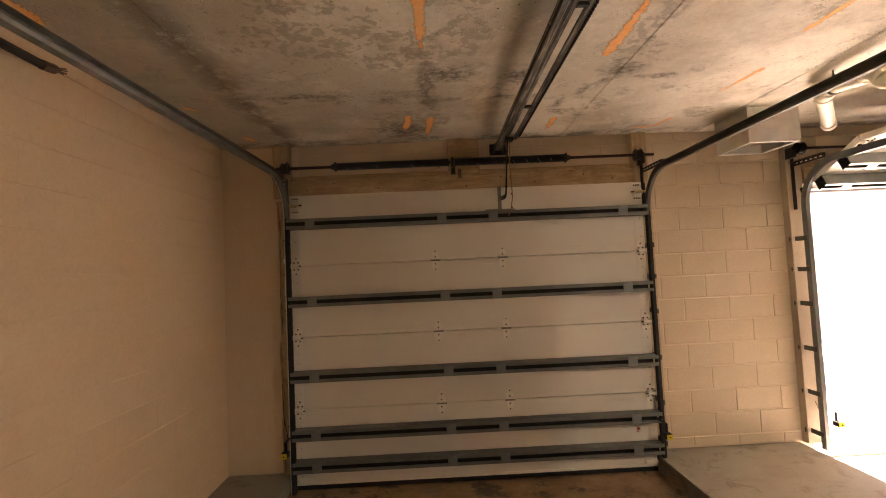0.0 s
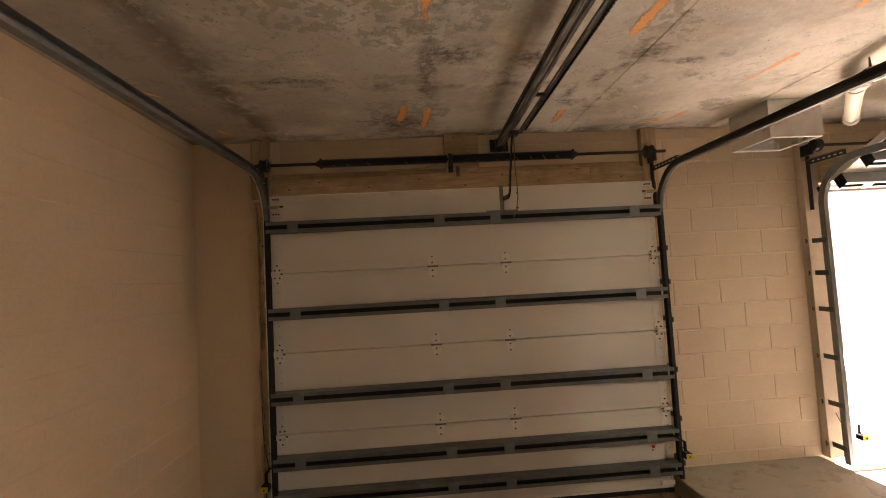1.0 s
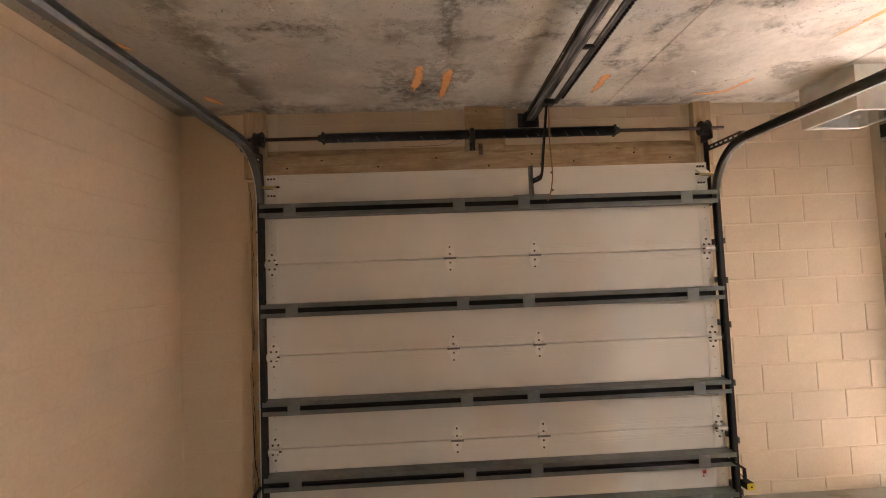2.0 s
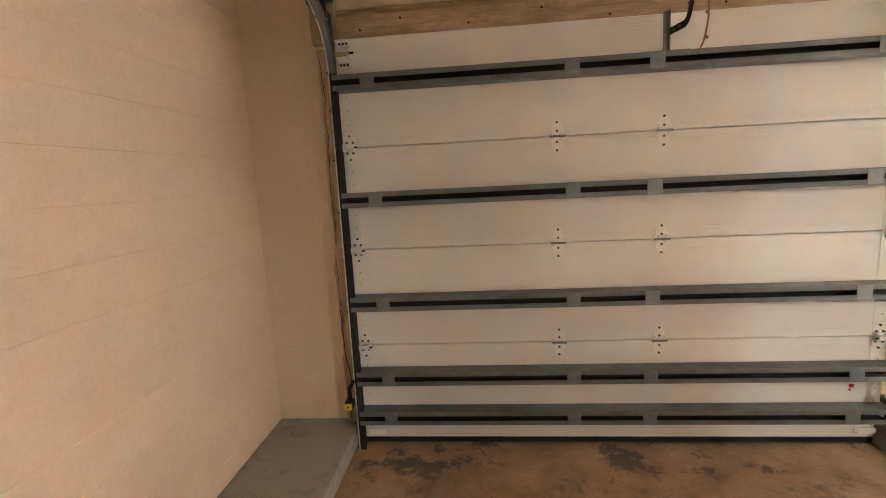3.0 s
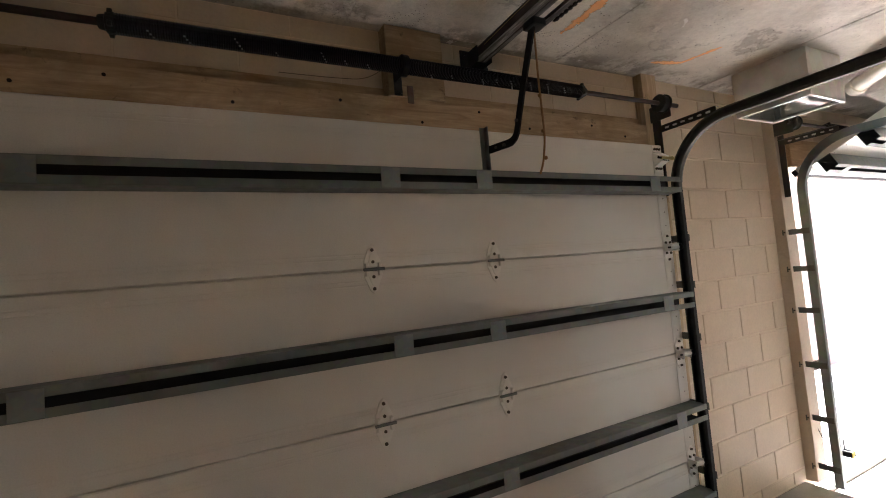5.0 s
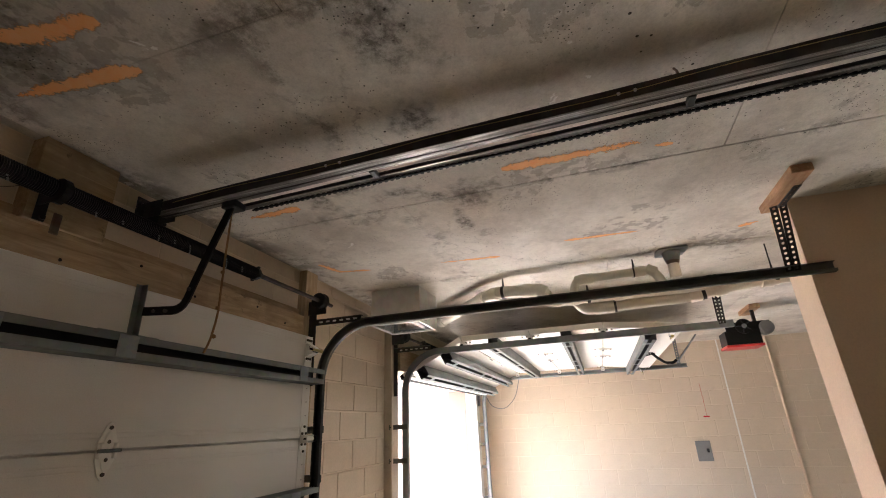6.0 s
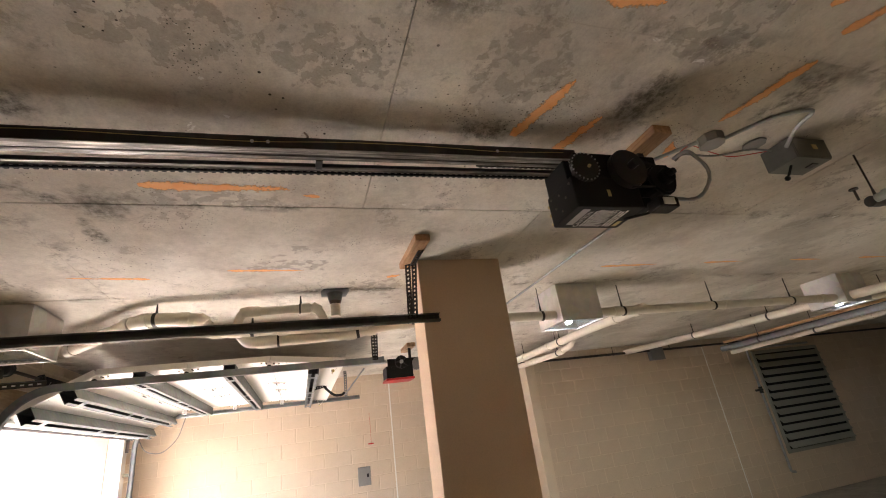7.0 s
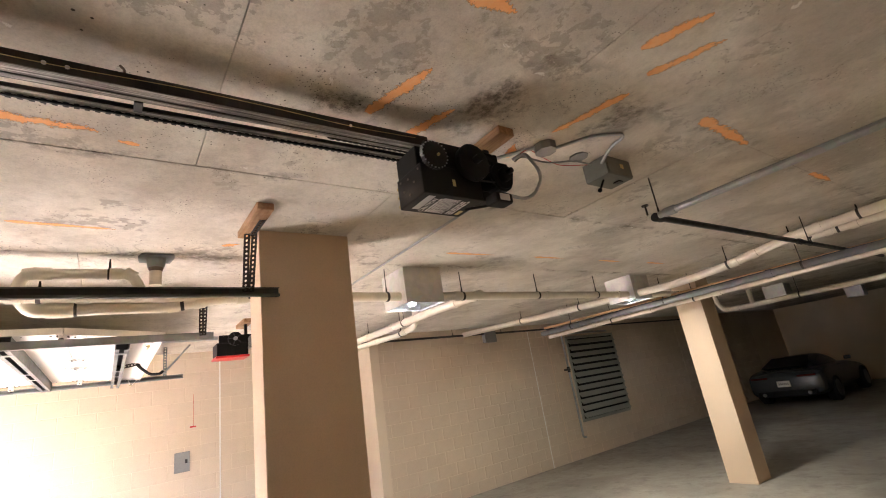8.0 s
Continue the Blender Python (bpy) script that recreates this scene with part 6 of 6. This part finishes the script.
M_CARPAINT = plain("grey car paint", (0.11, 0.12, 0.13), 0.25, 0.6, 20.0, 0.05)
M_CARGLASS = plain("car glass", (0.01, 0.01, 0.012), 0.06)
M_CARLIGHT = plain("tail light", (0.10, 0.012, 0.01), 0.2)
car(4.70, -13.35, "grey low sports coupe parked deep in the garage")


# ---- paint marks on the ceiling ----
def paint_mark(pts, w, seed):
    rr = random.Random(seed)
    pts = [Vector((*p, 0)) for p in pts]
    line = [pts[0]]
    for a, b_ in zip(pts, pts[1:]):
        n = max(3, int((b_ - a).length / 0.015))
        line += [a.lerp(b_, (i + 1) / n) for i in range(n)]
    b = bmesh.new()
    uv = b.loops.layers.uv.new("across")
    w *= 1.75
    prev = None
    for i, p in enumerate(line):
        d = (line[min(i + 1, len(line) - 1)] - line[max(i - 1, 0)]).normalized()
        s = Vector((-d.y, d.x, 0))
        e = min(1.0, 0.45 + 0.2 * min(i, len(line) - 1 - i))
        l, r = w / 2 * e * rr.uniform(0.94, 1.05), w / 2 * e * rr.uniform(0.94, 1.05)
        cur = [b.verts.new((*(p + s * l).xy, H - 0.0048)), b.verts.new((*(p - s * r).xy, H - 0.0048))]
        if prev:
            f = b.faces.new((prev[0], prev[1], cur[1], cur[0]))
            for lp, w_ in zip(f.loops, (0.0, 1.0, 1.0, 0.0)):
                lp[uv].uv = (i / len(line), w_)
        prev = cur
    return solo("paint_mark", b, M_ORANGE, "worn orange spray-paint stroke on the concrete ceiling", "paint mark", "orange paint marks")


MARKS = [([(-0.03, 1.70), (-0.03, 2.46)], 0.055), ([(1.01, 2.56), (1.01, 1.97)], 0.065), ([(2.10, 2.79), (2.05, 3.20)], 0.032),
         ([(0.99, 3.58), (1.00, 3.87)], 0.06), ([(-0.15, 3.42), (-0.20, 3.80)], 0.06), ([(0.02, 3.47), (-0.02, 3.93)], 0.055),
         ([(1.75, 3.95), (1.94, 3.89), (1.99, 3.68)], 0.038), ([(1.99, 2.36), (2.01, 1.92)], 0.032), ([(0.54, 1.13), (0.21, 1.035)], 0.055),
         ([(0.64, 0.905), (0.38, 0.815)], 0.055), ([(-0.20, 0.37), (-0.43, 0.285)], 0.06), ([(-0.12, 0.20), (-0.39, 0.095)], 0.055),
         ([(-0.01, 0.16), (0.35, 0.25)], 0.055), ([(-0.04, -0.42), (-0.01, -1.04)], 0.065), ([(-1.72, 1.80), (-1.70, 2.07)], 0.09),
         ([(2.08, -0.34), (2.06, -0.87)], 0.04), ([(-0.10, 1.12), (-0.12, 0.93)], 0.07), ([(0.0, -2.12), (-0.01, -2.55)], 0.05),
         ([(2.05, -1.36), (2.04, -1.81)], 0.04), ([(2.03, -2.36), (2.04, -2.80)], 0.04), ([(2.01, -3.27), (2.01, -3.66)], 0.04), ([(2.19, 1.36), (2.14, 1.27)], 0.05),
         ([(0.62, 0.30), (0.50, 0.36)], 0.05), ([(-1.65, 3.09), (-1.57, 3.20)], 0.05), ([(-1.53, 3.79), (-1.46, 3.92)], 0.05), ([(1.07, 1.86), (1.06, 1.93)], 0.03)]
for i, (pts, w) in enumerate(MARKS):
    paint_mark(pts, w, i)


# ---- the wall blocks ----
def block_mesh(L, Hh, bev=0.004, depth=0.004, side=None):
    """A block's face: its front stands proud of the joint; local x along the wall, front towards -y."""
    side = bev if side is None else side
    b = bmesh.new()
    o = [b.verts.new((x, 0.0, z)) for x, z in ((0, 0), (L, 0), (L, Hh), (0, Hh))]
    i = [b.verts.new((x, -depth, z)) for x, z in ((side, bev), (L - side, bev), (L - side, Hh - bev), (side, Hh - bev))]
    for k in range(4):
        b.faces.new((o[k], o[(k + 1) % 4], i[(k + 1) % 4], i[k]))
    b.faces.new(i)
    return b


BLOCKS = {}
BW, BH, GAP = 0.405, 0.203, 0.009


def lay(parent, at, run, z0, z1, origin_u, origin_z, limit=300, rec=0.006, gap=GAP, mat=None, bev=0.004, end=None):
    """Running-bond blocks over a length run from the place at (its pose: x along the wall, front to -y)."""
    mat = mat or M_BLOCK
    left = []
    n = 0
    c0 = math.floor((z0 - origin_z) / BH)
    row = c0
    while True:
        za, zb = max(z0, origin_z + row * BH), min(z1, origin_z + (row + 1) * BH)
        if za >= z1 - 0.01:
            break
        u = origin_u + (BW / 2 if row % 2 else 0.0)
        u -= math.ceil((u) / BW) * BW
        while u < run:
            a, e = max(u, 0.0), min(u + BW, run)
            if e - a > 0.03 and zb - za > 0.03:
                left.append((a, e, za, zb))
            u += BW
        row += 1
    rest = bmesh.new()
    for a, e, za, zb in left:
        eg = gap if end is None else end
        L, Hh = round(e - a - eg, 4), round(zb - za - gap, 4)
        m = at @ Matrix.Translation((a + eg / 2, 0, za + gap / 2))
        if n < limit:
            key = (L, Hh, rec, mat.name)
            if key not in BLOCKS:
                BLOCKS[key] = mesh_of("block", block_mesh(L, Hh, bev, rec, None if end is None else end), mat)
            share("block", BLOCKS[key], m, parent)
            n += 1
        else:
            b = block_mesh(L, Hh, bev, rec, None if end is None else end)
            bmesh.ops.transform(b, matrix=m, verts=b.verts)
            join(rest, b)
    if rest.faces:
        tagged(part("blocks", rest, mat, parent), kind="stuff")
    else:
        rest.free()


# the wall with the doors: beside the closed door, over it, the pier, beyond the open door
face_n = pose(0, YN + REC, 0)
lay(wall_n, pose(XW, YN + 0.0012, 0), 0.465, 0.075, H - 0.004, 0.0, 0.40, rec=0.0012, gap=0.0020, mat=M_WALL, bev=0.0008, end=0.0002)
lay(wall_n, face_n @ pose(-1.243, 0, 0), 1.396, 2.607, H - 0.004, 0.2, 0.40, rec=0.0018, gap=0.004, bev=0.0015)
lay(wall_n, face_n @ pose(0.437, 0, 0), 1.376, 2.607, H - 0.004, 0.1, 0.40, rec=0.003, gap=0.005, bev=0.002)
lay(wall_n, face_n @ pose(1.967, 0, 0), 1.226, 0.105, H - 0.004, 0.255, 0.40)
lay(wall_n, face_n @ pose(6.442, 0, 0), 0.555, 0.105, H - 0.004, 0.0, 0.40)
lay(wall_n, face_n @ pose(3.337, 0, 0), 2.935, 2.602, H - 0.004, 0.0, 0.40, rec=0.006)
# the side wall of the first bay: thinly filled joints
lay(wall_w, pose(XW - 0.003, 0.6, 0, 0, 0, 90), YN - 0.6, 0.075, H - 0.004, 0.1, 0.40, rec=0.003, gap=0.0044, mat=M_WALL, bev=0.0012, end=0.0002)
# the far side wall
lay(wall_e, pose(XE + 0.002, YN, 0, 0, 0, -90), YN + 1.7, 0.105, H - 0.004, 0.1, 0.40, rec=0.0025, gap=0.0045, bev=0.002, end=0.006)
lay(wall_e2, pose(XE2 + REC, -1.86, 0, 0, 0, -90), 15.0, 0.0, H - 0.004, 0.1, 0.40, rec=0.006, gap=0.006, bev=0.003, end=0.014)
